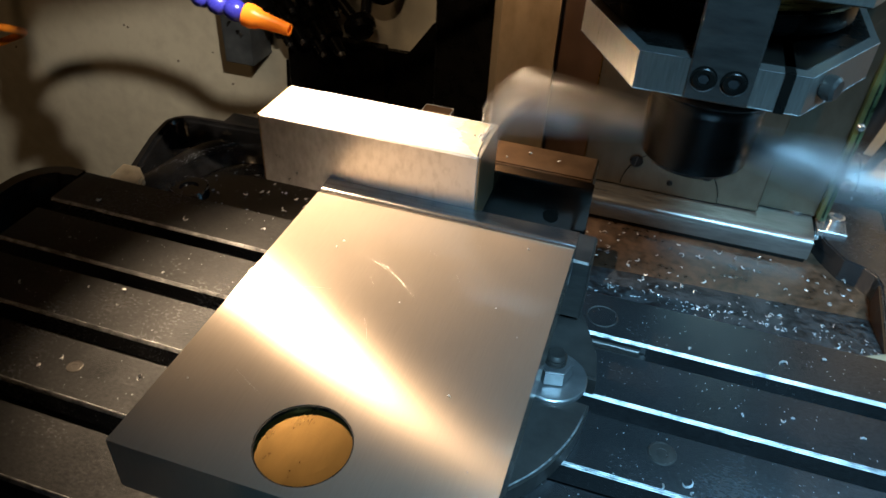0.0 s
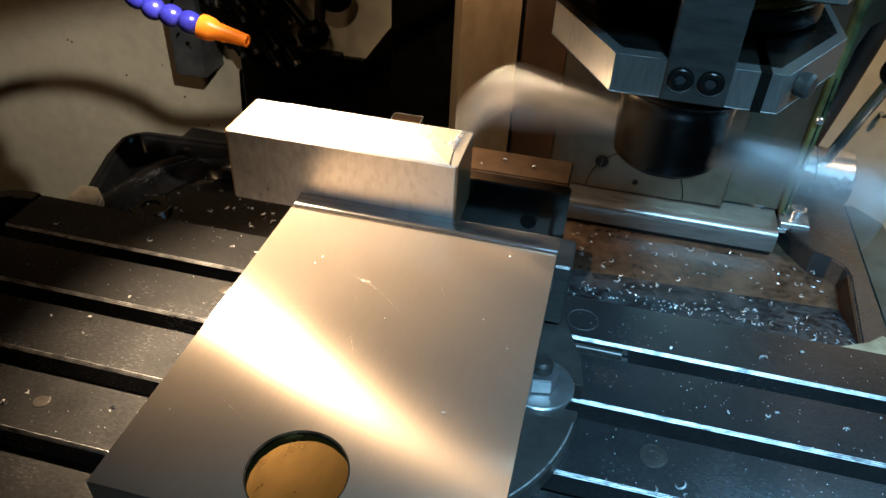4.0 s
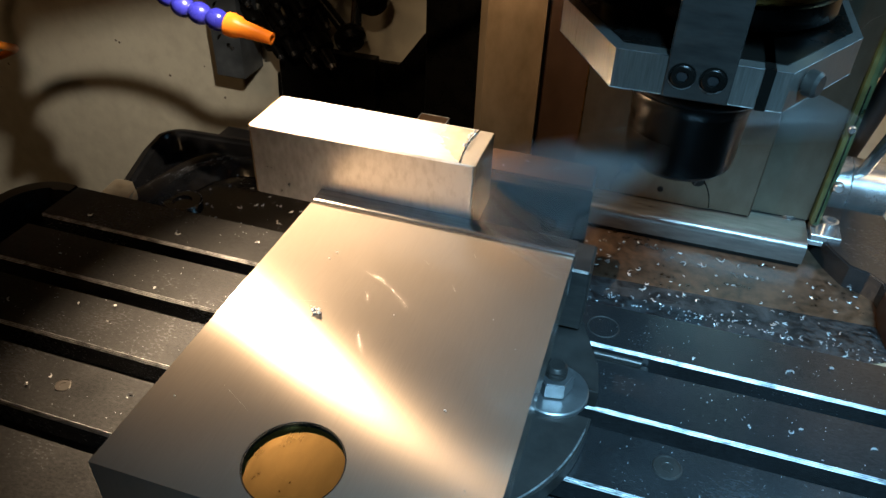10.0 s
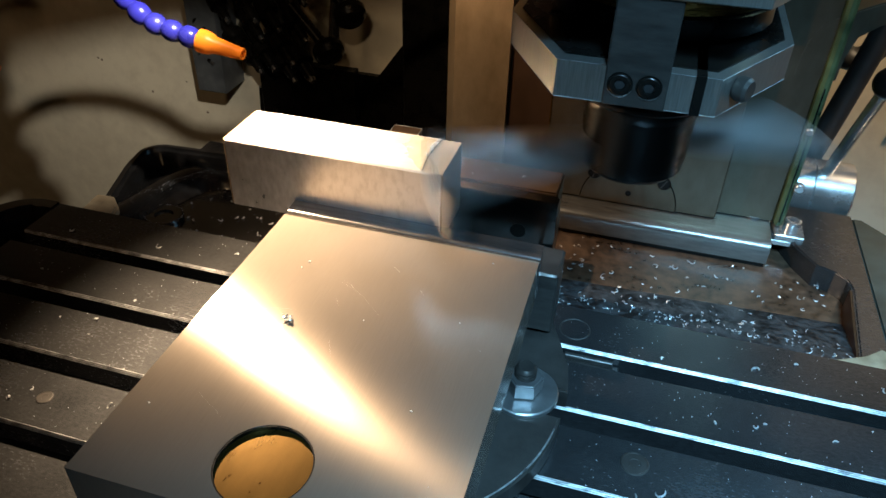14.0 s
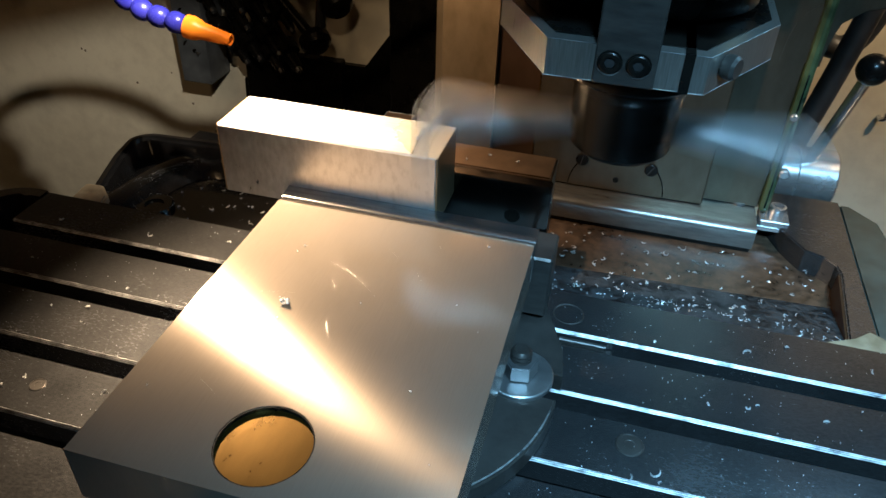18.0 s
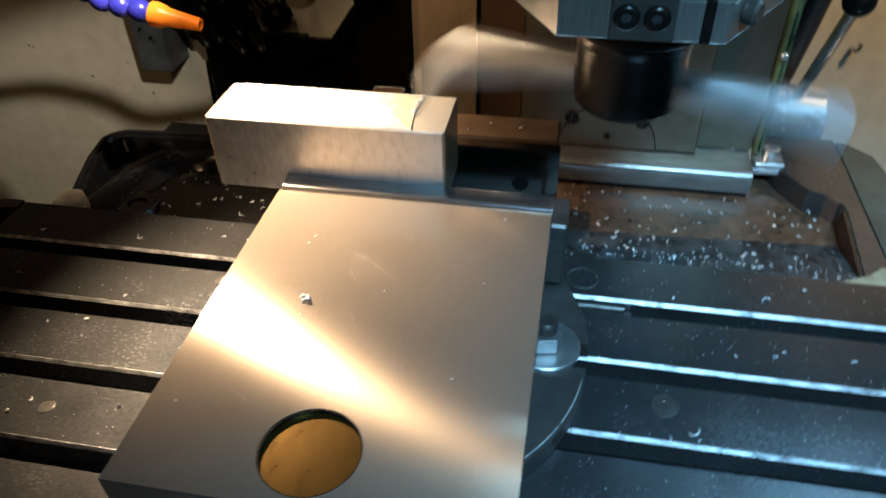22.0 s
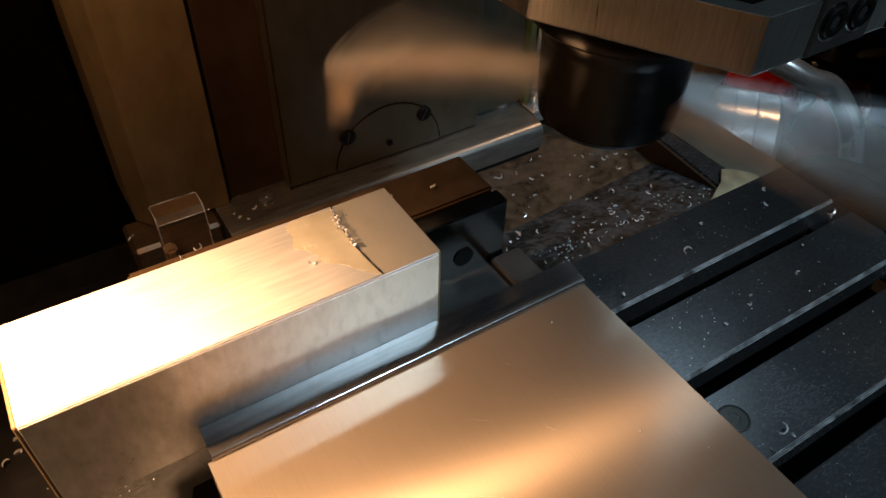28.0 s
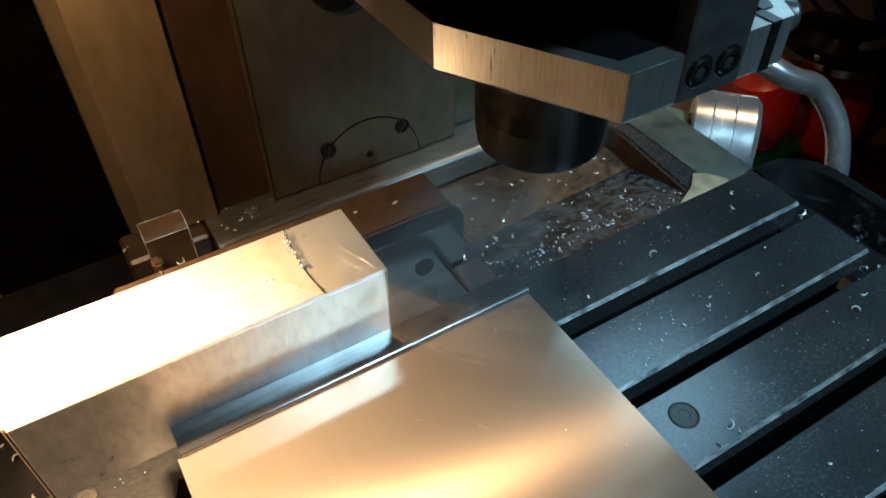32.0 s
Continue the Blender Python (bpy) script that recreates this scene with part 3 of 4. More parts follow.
    # jaw plates
    prof = [(0.4483, 0.958), (0.4483, 0.9826), (0.4485, 0.9831), (0.4491, 0.9836), (0.4502, 0.9840), (0.4535, 0.9845), (0.4588, 0.9850), (0.4588, 0.958)]
    bm = bmesh.new()
    for x in (VX0 + 0.0015, VX1 + 0.0005):
        bm.faces.new([bm.verts.new((x, y, z)) for y, z in prof])
    bm.verts.ensure_lookup_table()
    m = len(prof)
    for i in range(m):
        bm.faces.new([bm.verts[k] for k in (i, (i + 1) % m, m + (i + 1) % m, m + i)])
    bmesh.ops.recalc_face_normals(bm, faces=bm.faces[:])
    part("jaw_plate", bm, JAW, v, "polished jaw plate with a rounded edge", True)
    fixed = part("fixed_jaw", box(VX0, 0.0820, 0.5065, 0.5325, 0.912, 0.988, 0.001, 2), BROWN, v, "browned fixed jaw")
    part("jaw_insert", box(VX0, 0.0835, 0.4978, 0.5063, 0.944, 0.9868, 0.0008, 2), INSERT, fixed, "grey jaw insert with a drilled hole")
    part("insert_hole", lathe([(0.0046, 0), (0.0046, 0.0006)], (0.0625, 0.4978, 0.9650), (0, -1, 0)), BLACK, fixed, "dark drilled hole")
    # key block behind the fixed jaw, with a chamfered head and bright rubbed edges
    bm = bmesh.new()
    prof = [(0.5670, 0.915), (0.5670, 0.9755), (0.5690, 0.9785), (0.5775, 0.9785), (0.5775, 0.915)]
    for x in (-0.0412, -0.0216):
        bm.faces.new([bm.verts.new((x, y, z)) for y, z in prof])
    bm.verts.ensure_lookup_table()
    for i in range(5):
        bm.faces.new([bm.verts[k] for k in (i, (i + 1) % 5, 5 + (i + 1) % 5, 5 + i)])
    bmesh.ops.recalc_face_normals(bm, faces=bm.faces[:])
    key = part("key_block", bm, BROWN, v, "dark brown upright key block with a chamfered head")
    for x in (-0.0412, -0.0216):
        part("rubbed_edge", tube([(x, 0.5670, 0.917), (x, 0.5670, 0.9755), (x, 0.5690, 0.9785), (x, 0.5770, 0.9785)], 0.00028, 6, 1), EDGE, key, "thin bright worn edge")
    for y, z in ((0.5670, 0.9755), (0.5775, 0.9785)):
        part("rubbed_edge", tube([(-0.0408, y, z), (-0.0220, y, z)], 0.00028, 6, 1), EDGE, key, "thin bright worn edge")
    part("key_step", box(-0.0420, -0.0370, 0.5600, 0.5668, 0.915, 0.9670, 0.0012, 2), BROWN, key, "small step on the key block")
    part("rear_flange", box(-0.055, 0.078, 0.5327, 0.585, TOP + 0.0005, 0.925, 0.002), BROWN, v, "browned rear flange")
    part("side_block", box(VX1 - 0.0065, VX1 + 0.0090, 0.4700, 0.4975, 0.9165, 0.958, 0.0012), VISE, v)
    # screw at the front
    part("screw_boss", box(-0.02, 0.044, 0.236, 0.283, 0.914, 0.950, 0.003, 2), RUST, v, "dark brown boss of the vise screw")
    thread = [(0.011 + (0.0016 if i % 2 else -0.0004), 0.0022 * i) for i in range(24)]
    part("screw", lathe([(0, 0)] + thread + [(0, 0.0022 * 24)], (0.012, 0.240, 0.934), (0, -1, 0), 24), BRIGHT, v, "bright threaded vise screw", True)
    return v


vise = build_vise()


def build_clamp(x, y, stud=0.0052, ring=0.0):
    c = thing("clamp_bolt", "steel clamping nut and thick washer holding down the vise", "bolt", (x, y, TOP + 0.013), "vise clamping bolts", True)
    part("washer", lathe([(0.0065, 0), (0.0185, 0), (0.0185, 0.0024), (0.0178, 0.0030), (0.0065, 0.0030)], (x, y, TOP + 0.0132), segments=40), NUT, c, "", True)
    hexagon((x, y, TOP + 0.0165), 0.0225 if ring else 0.0168, 0.010, NUT, c)
    if ring:
        part("collar", lathe([(stud, 0), (ring, 0), (ring, 0.0052), (ring - 0.0012, 0.0064), (stud, 0.0064)], (x, y, TOP + 0.0265), segments=36), NUT, c, "round collar of the nut", True)
    rings = [(stud + (0.0006 if i % 2 else 0), 0.0011 * i) for i in range(17)]
    part("stud", lathe([(0, 0)] + rings + [(stud * 0.8, 0.0011 * 17), (0, 0.0011 * 17)], (x, y, TOP + 0.0145), segments=24), NUT if ring else VISE, c, "threaded stud", True)
    return c


build_clamp(0.0855, 0.4228)
build_clamp(-0.0670, 0.4245, 0.0080, 0.0112)

def build_slot_nut():
    t = thing("slot_nut", "dark clamping nut sitting in a table slot", "T-nut", (0.115, 0.472, 0.89), on_table=True)
    part("block", box(0.1000, 0.1340, 0.4688, 0.4802, 0.862, 0.8925, 0.0008), VISE, t)
    part("lip", box(0.1010, 0.1300, 0.4770, 0.4801, 0.8926, 0.8965, 0.0006), VISE, t, "worn lip")
    return t


build_slot_nut()

# ---- the workpiece ----
BX0, BX1, BY0, BY1, BZ = -0.0992, 0.0272, 0.4596, 0.4974, 1.0160
AX, AY, CUTR = 0.1270, 0.4780, 0.1030


def build_billet():
    b = thing("steel_billet", "square steel bar clamped in the vise, being fly cut", "workpiece", ((BX0 + BX1) / 2, (BY0 + BY1) / 2, 0.974), on_table=True)
    part("bar", box(BX0 + 0.0012, BX1 - 0.0012, BY0, BY1, 0.974, BZ, 0.0002), BILLET, b, "square ground steel bar")
    part("front_face", box(BX0 + 0.0013, BX1 - 0.0013, BY0 - 0.0006, BY0 - 0.0001, 0.9742, BZ - 0.0004, 0.0002), FACE, b, "smooth ground front of the bar")
    for x0, x1 in ((BX0, BX0 + 0.0012), (BX1 - 0.0012, BX1)):
        part("sawn_end", box(x0, x1, BY0 + 0.0001, BY1 - 0.0001, 0.9741, BZ - 0.0001, 0.0004), COLUMN, b, "darker sawn end of the bar")
    part("milled_top", box(-0.003, BX1 - 0.0004, BY0 + 0.0003, BY1 - 0.0003, BZ - 0.001, BZ + 0.00006, 0), CUT, b, "smooth tan milled end of the top")
    return b


billet = build_billet()


def build_skin():
    """The layer that is still to be cut, with the round edge that the cutter leaves."""
    s = thing("uncut_layer", "bright uncut steel layer ending in a curved cutter edge", "steel layer", (-0.03, 0.478, BZ))
    edge = []
    for i in range(25):
        y = BY0 + 0.0004 + (BY1 - BY0 - 0.0008) * i / 24
        edge.append((AX - math.sqrt(CUTR ** 2 - (y - AY) ** 2), y))
    part("layer", prism([(BX0 + 0.0225, BY0 + 0.0004)] + edge + [(BX0 + 0.0225, BY1 - 0.0004)], BZ + 0.0001, BZ + 0.00035), BILLET, s)
    part("burr", tube([(x, y, BZ + 0.0003) for x, y in edge], lambda k: 0.0002 + 0.00018 * abs(math.sin(19 * k) * math.sin(47 * k)), 6, 1), BLACK, s, "dark ragged burr along the cut")
    rng = random.Random(8)
    left = []
    for i in range(40):
        k = i / 39
        y = BY1 - 0.0006 - (BY1 - BY0 - 0.0012) * k
        w = 0.013 + 0.004 * math.sin(5.2 * k + 0.4) + 0.0012 * math.sin(23 * k) + 0.0008 * rng.uniform(-1, 1)
        left.append((AX - math.sqrt(CUTR ** 2 - (y - AY) ** 2) - w * min(1, (1.02 - k) * 3), y))
    part("oil_film", prism(left + edge[1:-1], BZ + 0.00036, BZ + 0.00041), OIL, s, "brown cutting oil beside the cut")
    return s


skin = build_skin()

# ---- milling head ----
def build_bracket():
    b = thing("quill_bracket", "faceted steel clamp bracket round the spindle nose", "bracket", (AX, 0.46, 1.09))
    out = [(0.0945, 0.4058), (0.1530, 0.4058), (0.1800, 0.452), (0.1800, 0.508), (0.1520, 0.548), (0.0935, 0.548), (0.0674, 0.508), (0.0674, 0.455)]
    bm = bmesh.new()
    hole = arc(AX, AY, 0.0335, 0, 360, 48)[:-1]
    n = 48
    rim = []
    for i in range(n):
        a = 2 * math.pi * i / n
        d = Vector((math.cos(a), math.sin(a)))
        best = 9
        for k in range(8):
            p, q = Vector(out[k]) - Vector((AX, AY)), Vector(out[(k + 1) % 8]) - Vector((AX, AY))
            e = q - p
            den = d.x * e.y - d.y * e.x
            if abs(den) > 1e-9:
                s, u = (p.x * e.y - p.y * e.x) / den, (p.x * d.y - p.y * d.x) / den
                if s > 0 and -1e-6 <= u <= 1 + 1e-6:
                    best = min(best, s)
        rim.append([AX + best * d.x, AY + best * d.y])
    for c in out:
        i = min(range(n), key=lambda q: (rim[q][0] - c[0]) ** 2 + (rim[q][1] - c[1]) ** 2)
        rim[i] = list(c)
    rows = [[bm.verts.new((x, y, z)) for x, y in loop] for loop, z in ((hole, 1.0913), (rim, 1.0913), (rim, 1.1055), (hole, 1.1055))]
    for a, c in ((0, 1), (1, 2), (2, 3), (3, 0)):
        for i in range(n):
            bm.faces.new((rows[a][i], rows[a][(i + 1) % n], rows[c][(i + 1) % n], rows[c][i]))
    bmesh.ops.recalc_face_normals(bm, faces=bm.faces[:])
    part("plate", bm, BRACKET, b)
    for z in (1.0913, 1.1055):
        for i, j in ((7, 0), (0, 1), (1, 2)):
            part("worn_edge", tube([(*out[i], z), (*out[j], z)], 0.00014, 6, 1), EDGE, b, "thin worn edge")
    inset = [(AX + 0.94 * (x - AX), AY + 0.94 * (y - AY) + 0.002) for x, y in out]
    part("dark_top", prism(inset, 1.1056, 1.1059), BLACK, b, "thin black sheet over the top of the clamp plate")
    up = [(0.0850, 0.404), (0.1620, 0.404), (0.1800, 0.440), (0.1800, 0.460), (0.1300, 0.448), (0.0780, 0.4156)]
    part("upper_plate", prism(up, 1.1310, 1.175, 0.0006), BRACKET, b)
    part("clamp_gap", box(0.1440, 0.1476, 0.4054, 0.445, 1.0909, 1.1059, 0), BLACK, b, "dark clamping slit")
    part("clamp_screw", lathe([(0.0, 0), (0.0042, 0), (0.0046, 0.001), (0.0046, 0.004), (0.0036, 0.0052), (0, 0.0052)], (0.1590, 0.4150, 1.1000), (0.86, -0.5, 0), 20), VISE, b, "", True)
    return b


bracket = build_bracket()


def build_arm():
    a = thing("support_arm", "dark flat steel arm with two socket screws", "machine part", (0.123, 0.4, 1.2))
    part("bar", box(0.1125, 0.1352, 0.4050, 0.4115, 1.0908, 1.40, 0.0006), VISE, a)
    for x in (0.1182, 0.1286):
        # no bore is cut: black disc and crescent draw its shade and lit rim
        s = part("socket_screw", lathe([(0.0, 0.0), (0.0047, 0.0), (0.0047, 0.0002), (0.0040, 0.0002), (0.0040, 0.0008), (0.0036, 0.0011), (0.0022, 0.0011), (0.0020, 0.0003), (0, 0.0003)], (x, 0.4050, 1.0994), (0, -1, 0), 32), BLACK, a, "dark sunk socket head screw", True)
        rim = [(x + 0.0047 * math.cos(radians(k)), 0.4050, 1.0994 + 0.0047 * math.sin(radians(k))) for k in range(205, 336, 10)]
        part("rim_glint", tube(rim, lambda k: 0.00012 + 0.00035 * math.sin(math.pi * k), 6, 1), NUT, s, "bright crescent for the glint on the screw hole's lower rim", True)
        part("socket", lathe([(0.0, 0.0), (0.0020, 0.0), (0.0020, 0.0002), (0, 0.0002)], (x, 0.4047, 1.0994), (0, -1, 0), 6), SHADED_IRON, s, "dark hexagon socket")
    return a


build_arm()


def build_quill():
    q = thing("spindle_quill", "oily bronze coloured spindle quill", "spindle", (AX, AY, 1.15))
    part("sleeve", lathe([(0.0325, 0), (0.0325, 0.0155), (0.0460, 0.0157), (0.0460, 0.0235), (0.0400, 0.0240), (0.0400, 0.0835)], (AX, AY, 1.0925), segments=64), BLACK, q, "black oily sleeve", True)
    part("bronze_ring", lathe([(0.0402, 0), (0.0440, 0.0), (0.0440, 0.0120), (0.0402, 0.0125)], (AX, AY, 1.1168), segments=64), BRONZE, q, "scratched bronze ring", True)
    part("upper_sleeve", lathe([(0.034, 0), (0.060, 0.004), (0.060, 0.40), (0, 0.40)], (AX, AY, 1.1755), segments=48), BLACK, q, "", True)
    part("nose_ring", lathe([(0.022, 0), (0.0255, 0.0), (0.0255, 0.006), (0.022, 0.007)], (AX, AY, 1.0855), segments=48), BLACK, q, "", True)
    return q


build_quill()


def build_cutter():
    c = thing("fly_cutter", "black fly cutter body with a long steel tool bar", "cutting tool", (AX, AY, 1.03))
    part("body", lathe([(0.0, 0), (0.0215, 0.0), (0.0244, 0.003), (0.0252, 0.010), (0.0258, 0.030), (0.0262, 0.0315), (0.0262, 0.0325), (0.0268, 0.0335), (0.0268, 0.0375), (0, 0.0375)], (AX, AY, 1.030), segments=64), BLACK, c, "", True)
    part("nose_cap", lathe([(0.0235, 0), (0.0300, 0.0005), (0.0318, 0.0022), (0.0322, 0.0048), (0.0312, 0.0072), (0.0282, 0.0082), (0.0282, 0.0092), (0.0290, 0.0100), (0.0290, 0.0165), (0.0, 0.0170)], (AX, AY, 1.0676), segments=64), BLACK, c, "black ringed clamping cap", True)
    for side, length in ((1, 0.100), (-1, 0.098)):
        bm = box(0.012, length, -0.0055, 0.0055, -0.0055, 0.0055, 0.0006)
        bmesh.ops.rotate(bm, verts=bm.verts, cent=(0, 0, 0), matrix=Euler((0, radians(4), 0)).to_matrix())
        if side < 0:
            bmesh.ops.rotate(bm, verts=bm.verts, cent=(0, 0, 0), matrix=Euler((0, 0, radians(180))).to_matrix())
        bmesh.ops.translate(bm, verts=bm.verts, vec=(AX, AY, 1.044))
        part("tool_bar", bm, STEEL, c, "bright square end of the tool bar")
    bm = box(0.094, 0.103, -0.003, 0.003, 0.0, 0.026, 0.0006)
    bmesh.ops.translate(bm, verts=bm.verts, vec=(AX, AY, 1.0163))
    part("tool_bit", bm, BRIGHT, c, "ground cutting bit")
    return c


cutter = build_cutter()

# ---- column ----
def build_column():
    c = thing("machine_column", "vertical milling machine column of scraped steel plates", "machine column", (0.1, 0.70, 0.9))
    part("left_way", prism([(-0.0133, 0.6600), (0.0287, 0.6600), (0.0287, 0.712), (-0.022, 0.712), (-0.0215, 0.6720)], 0.9007, 1.6, 0), COLUMN, c, "steel guideway with a chamfered side")
    block = part("way_block", box(-0.0135, 0.0255, 0.6530, 0.6598, 1.0560, 1.10, 0.0015, 2), BROWN, c, "small browned steel block")
    part("screw_hole", lathe([(0, 0), (0.0048, 0), (0.0048, 0.0006), (0, 0.0006)], (0.0078, 0.6531, 1.0640), (0, -1, 0), 24), BLACK, block, "dark screw hole")
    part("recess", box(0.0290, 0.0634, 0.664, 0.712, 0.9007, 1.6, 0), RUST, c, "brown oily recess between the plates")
    part("plate_edge", box(0.0637, 0.0645, 0.6530, 0.6537, 0.9010, 1.6, 0), BRASS, c, "thin worn edge of the plate")
    part("face_plate", box(0.0637, 0.1972, 0.6535, 0.712, 0.9010, 1.0475, 0.0010), SHADED_PLATE, c, "broad steel face plate")
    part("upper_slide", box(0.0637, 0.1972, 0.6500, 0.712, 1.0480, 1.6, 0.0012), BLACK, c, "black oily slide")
    part("side_plate", box(0.1976, 0.2390, 0.664, 0.712, 0.9010, 1.6, 0.0006), SHADED_PLATE, c)
    part("painted_edge", box(0.2393, 0.2456, 0.656, 0.75, 0.9010, 1.6, 0.002), GREEN, c, "green painted casting edge")
    part("edge_screw", lathe([(0, 0), (0.0036, 0), (0.0036, 0.004), (0.0026, 0.005), (0, 0.005)], (0.2470, 0.6555, 0.9380), (0, -1, 0), 20), BRIGHT, c, "small bright screw", True)
    neck = [(0.2215, 1.0150), (0.2225, 1.0320), (0.2250, 1.0430), (0.2290, 1.0503), (0.2360, 1.0560), (0.2600, 1.0680), (0.2900, 1.0760), (0.2900, 1.0620), (0.2640, 1.0540), (0.2530, 1.0450), (0.2492, 1.0300), (0.2485, 1.0150)]
    bm = prism(neck, 0.0, 0.045, 0.001)
    bmesh.ops.rotate(bm, verts=bm.verts, cent=(0, 0, 0), matrix=Euler((radians(90), 0, 0)).to_matrix())
    bmesh.ops.translate(bm, verts=bm.verts, vec=(0, 0.7086, 0))
    part("casting_neck", bm, SHADED_PLATE, c, "grey casting neck curving outwards")
    part("edge_joint", box(0.2418, 0.2426, 0.6554, 0.6562, 0.906, 1.012, 0), BLACK, c, "black joint in the painted edge")
    part("edge_screw", lathe([(0, 0), (0.0028, 0), (0.0028, 0.002), (0.0020, 0.003), (0, 0.003)], (0.2415, 0.6555, 0.9810), (0, -1, 0), 16), BRIGHT, c, "small bright screw", True)
    # round cover, its lower part hidden by the rail
    ring = [(x, z) for x, z in arc(0.1310, 0.9010, 0.0362, 1, 179, 44)]
    bm = prism(ring, 0.0, 0.0007, 0.0002)
    bmesh.ops.rotate(bm, verts=bm.verts, cent=(0, 0, 0), matrix=Euler((radians(90), 0, 0)).to_matrix())
    bmesh.ops.translate(bm, verts=bm.verts, vec=(0, 0.6534, 0))
    cover = part("cover_disc", bm, SHADED_PLATE, c, "flush round inspection cover")
    groove = [(x, 0.6533, z) for x, z in arc(0.1310, 0.9010, 0.0366, 2, 178, 40)]
    part("groove", tube(groove, 0.00045, 6, 1), BLACK, cover, "dark joint round the cover")
    for x, z, tilt in ((0.1030, 0.9250, 80), (0.1553, 0.9245, 60)):
        s = part("slotted_screw", lathe([(0, 0), (0.0050, 0), (0.0050, 0.0010), (0.0043, 0.0015), (0, 0.0015)], (x, 0.6528, z), (0, -1, 0), 24), BLACK, cover, "dark slotted screw", True)
        bm = box(-0.0040, 0.0040, -0.0001, 0.0001, -0.0004, 0.0004, 0)
        bmesh.ops.rotate(bm, verts=bm.verts, cent=(0, 0, 0), matrix=Euler((0, radians(-tilt), 0)).to_matrix())
        bmesh.ops.translate(bm, verts=bm.verts, vec=(x, 0.65125, z))
        part("slot", bm, VISE, cover, "bright screw slot")
    part("oil_hole", lathe([(0, 0), (0.0022, 0), (0.0022, 0.0008), (0.0012, 0.0009), (0, 0.0009)], (0.1306, 0.6528, 0.9115), (0, -1, 0), 18), BLACK, cover, "small dark set screw")
    part("washer", lathe([(0, 0), (0.0172, 0), (0.0172, 0.005), (0.0158, 0.0062), (0.006, 0.0062), (0, 0.0062)], (0.1205, 0.6535, 1.0320), (0, -1, 0), 40), BLACK, c, "thick black washer", True)
    part("washer_screw", lathe([(0, 0), (0.0052, 0), (0.0052, 0.003), (0.003, 0.0035), (0.003, 0.001), (0, 0.001)], (0.1205, 0.6473, 1.0330), (0, -1, 0), 24), VISE, c, "", True)
    return c


build_column()


def build_lamp():
    """An unseen lamp shade above the work, added to cut off the wall fill."""
    l = thing("machine_lamp_shade", "unseen round black metal lamp shade on a thin arm, cutting the wall light", "lamp", (FILL_AT[0], FILL_AT[1], FILL_AT[2] + 0.05))
    # the shade is cut away on the side that faces the work
    bm = bmesh.new()
    rows = []
    for a in range(95, 262, 5):
        low = -0.060 * math.tan(radians(25.2 + 0.085 * min(max(145 - a, -20), 26)))
        profile = [(0.0600, low), (0.0610, low), (0.040, 0.030), (0.016, 0.050), (0.015, 0.048), (0.039, 0.029)]
        rows.append([bm.verts.new((FILL_AT[0] + r * math.cos(radians(a)), FILL_AT[1] + r * math.sin(radians(a)), FILL_AT[2] + h)) for r, h in profile])
    for p, q in zip(rows, rows[1:]):
        for i in range(6):
            bm.faces.new((p[i], p[(i + 1) % 6], q[(i + 1) % 6], q[i]))
    for end in (rows[0], rows[-1]):
        bm.faces.new(end)
    bmesh.ops.recalc_face_normals(bm, faces=bm.faces[:])
    part("shade", bm, BLACK, l, "", True)
    part("arm", tube([(FILL_AT[0] - 0.014, FILL_AT[1], FILL_AT[2] + 0.047), (FILL_AT[0] + 0.01, 0.560, FILL_AT[2] + 0.16), (-0.02, 0.610, FILL_AT[2] + 0.31), (0.008, 0.642, FILL_AT[2] + 0.34)], 0.005, 12), BLACK, l, "thin black lamp arm", True)
    return l


build_lamp()
# the shadow on the wall beside the rack, laid on as a black panel
board = [(-0.385, 0.700), (-0.380, 0.787), (-0.257, 0.826), (-0.204, 0.826), (-0.1725, 0.869), (-0.1515, 0.888), (-0.1515, 0.700)]
bm = prism(board, 0.0, 0.008)
bmesh.ops.rotate(bm, verts=bm.verts, cent=(0, 0, 0), matrix=Euler((radians(90), 0, 0)).to_matrix())
bmesh.ops.translate(bm, verts=bm.verts, vec=(0, 0.998, 0))
setting("rack_shadow_panel", bm, BLACK, "black panel shaped like the shadow beside the rack on the wall")
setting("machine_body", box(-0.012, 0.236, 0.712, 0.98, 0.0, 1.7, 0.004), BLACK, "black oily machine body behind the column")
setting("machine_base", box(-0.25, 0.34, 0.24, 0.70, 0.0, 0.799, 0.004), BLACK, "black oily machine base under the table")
# added black box that hides the lit wall left of the column
setting("dark_backing", box(-0.150, -0.014, 0.930, 0.985, 0.0, 1.5, 0.003), BLACK, "black box added to keep the background beside the column dark")


def chain(h, line, r=1.0):
    for a, c in zip(line, line[1:]):
        a, c = Vector(a), Vector(c)
        d, k = (a - c).normalized(), (a - c).length / 0.0125
        prof = [(0.0045, 0), (0.0058, 0.001), (0.0072, 0.004), (0.0074, 0.007), (0.0064, 0.0105), (0.0042, 0.0125), (0.0040, 0.0150)]
        part("segment", lathe([(r * p, q * k) for p, q in prof], c, d, 20), BLUE, h, "", True)


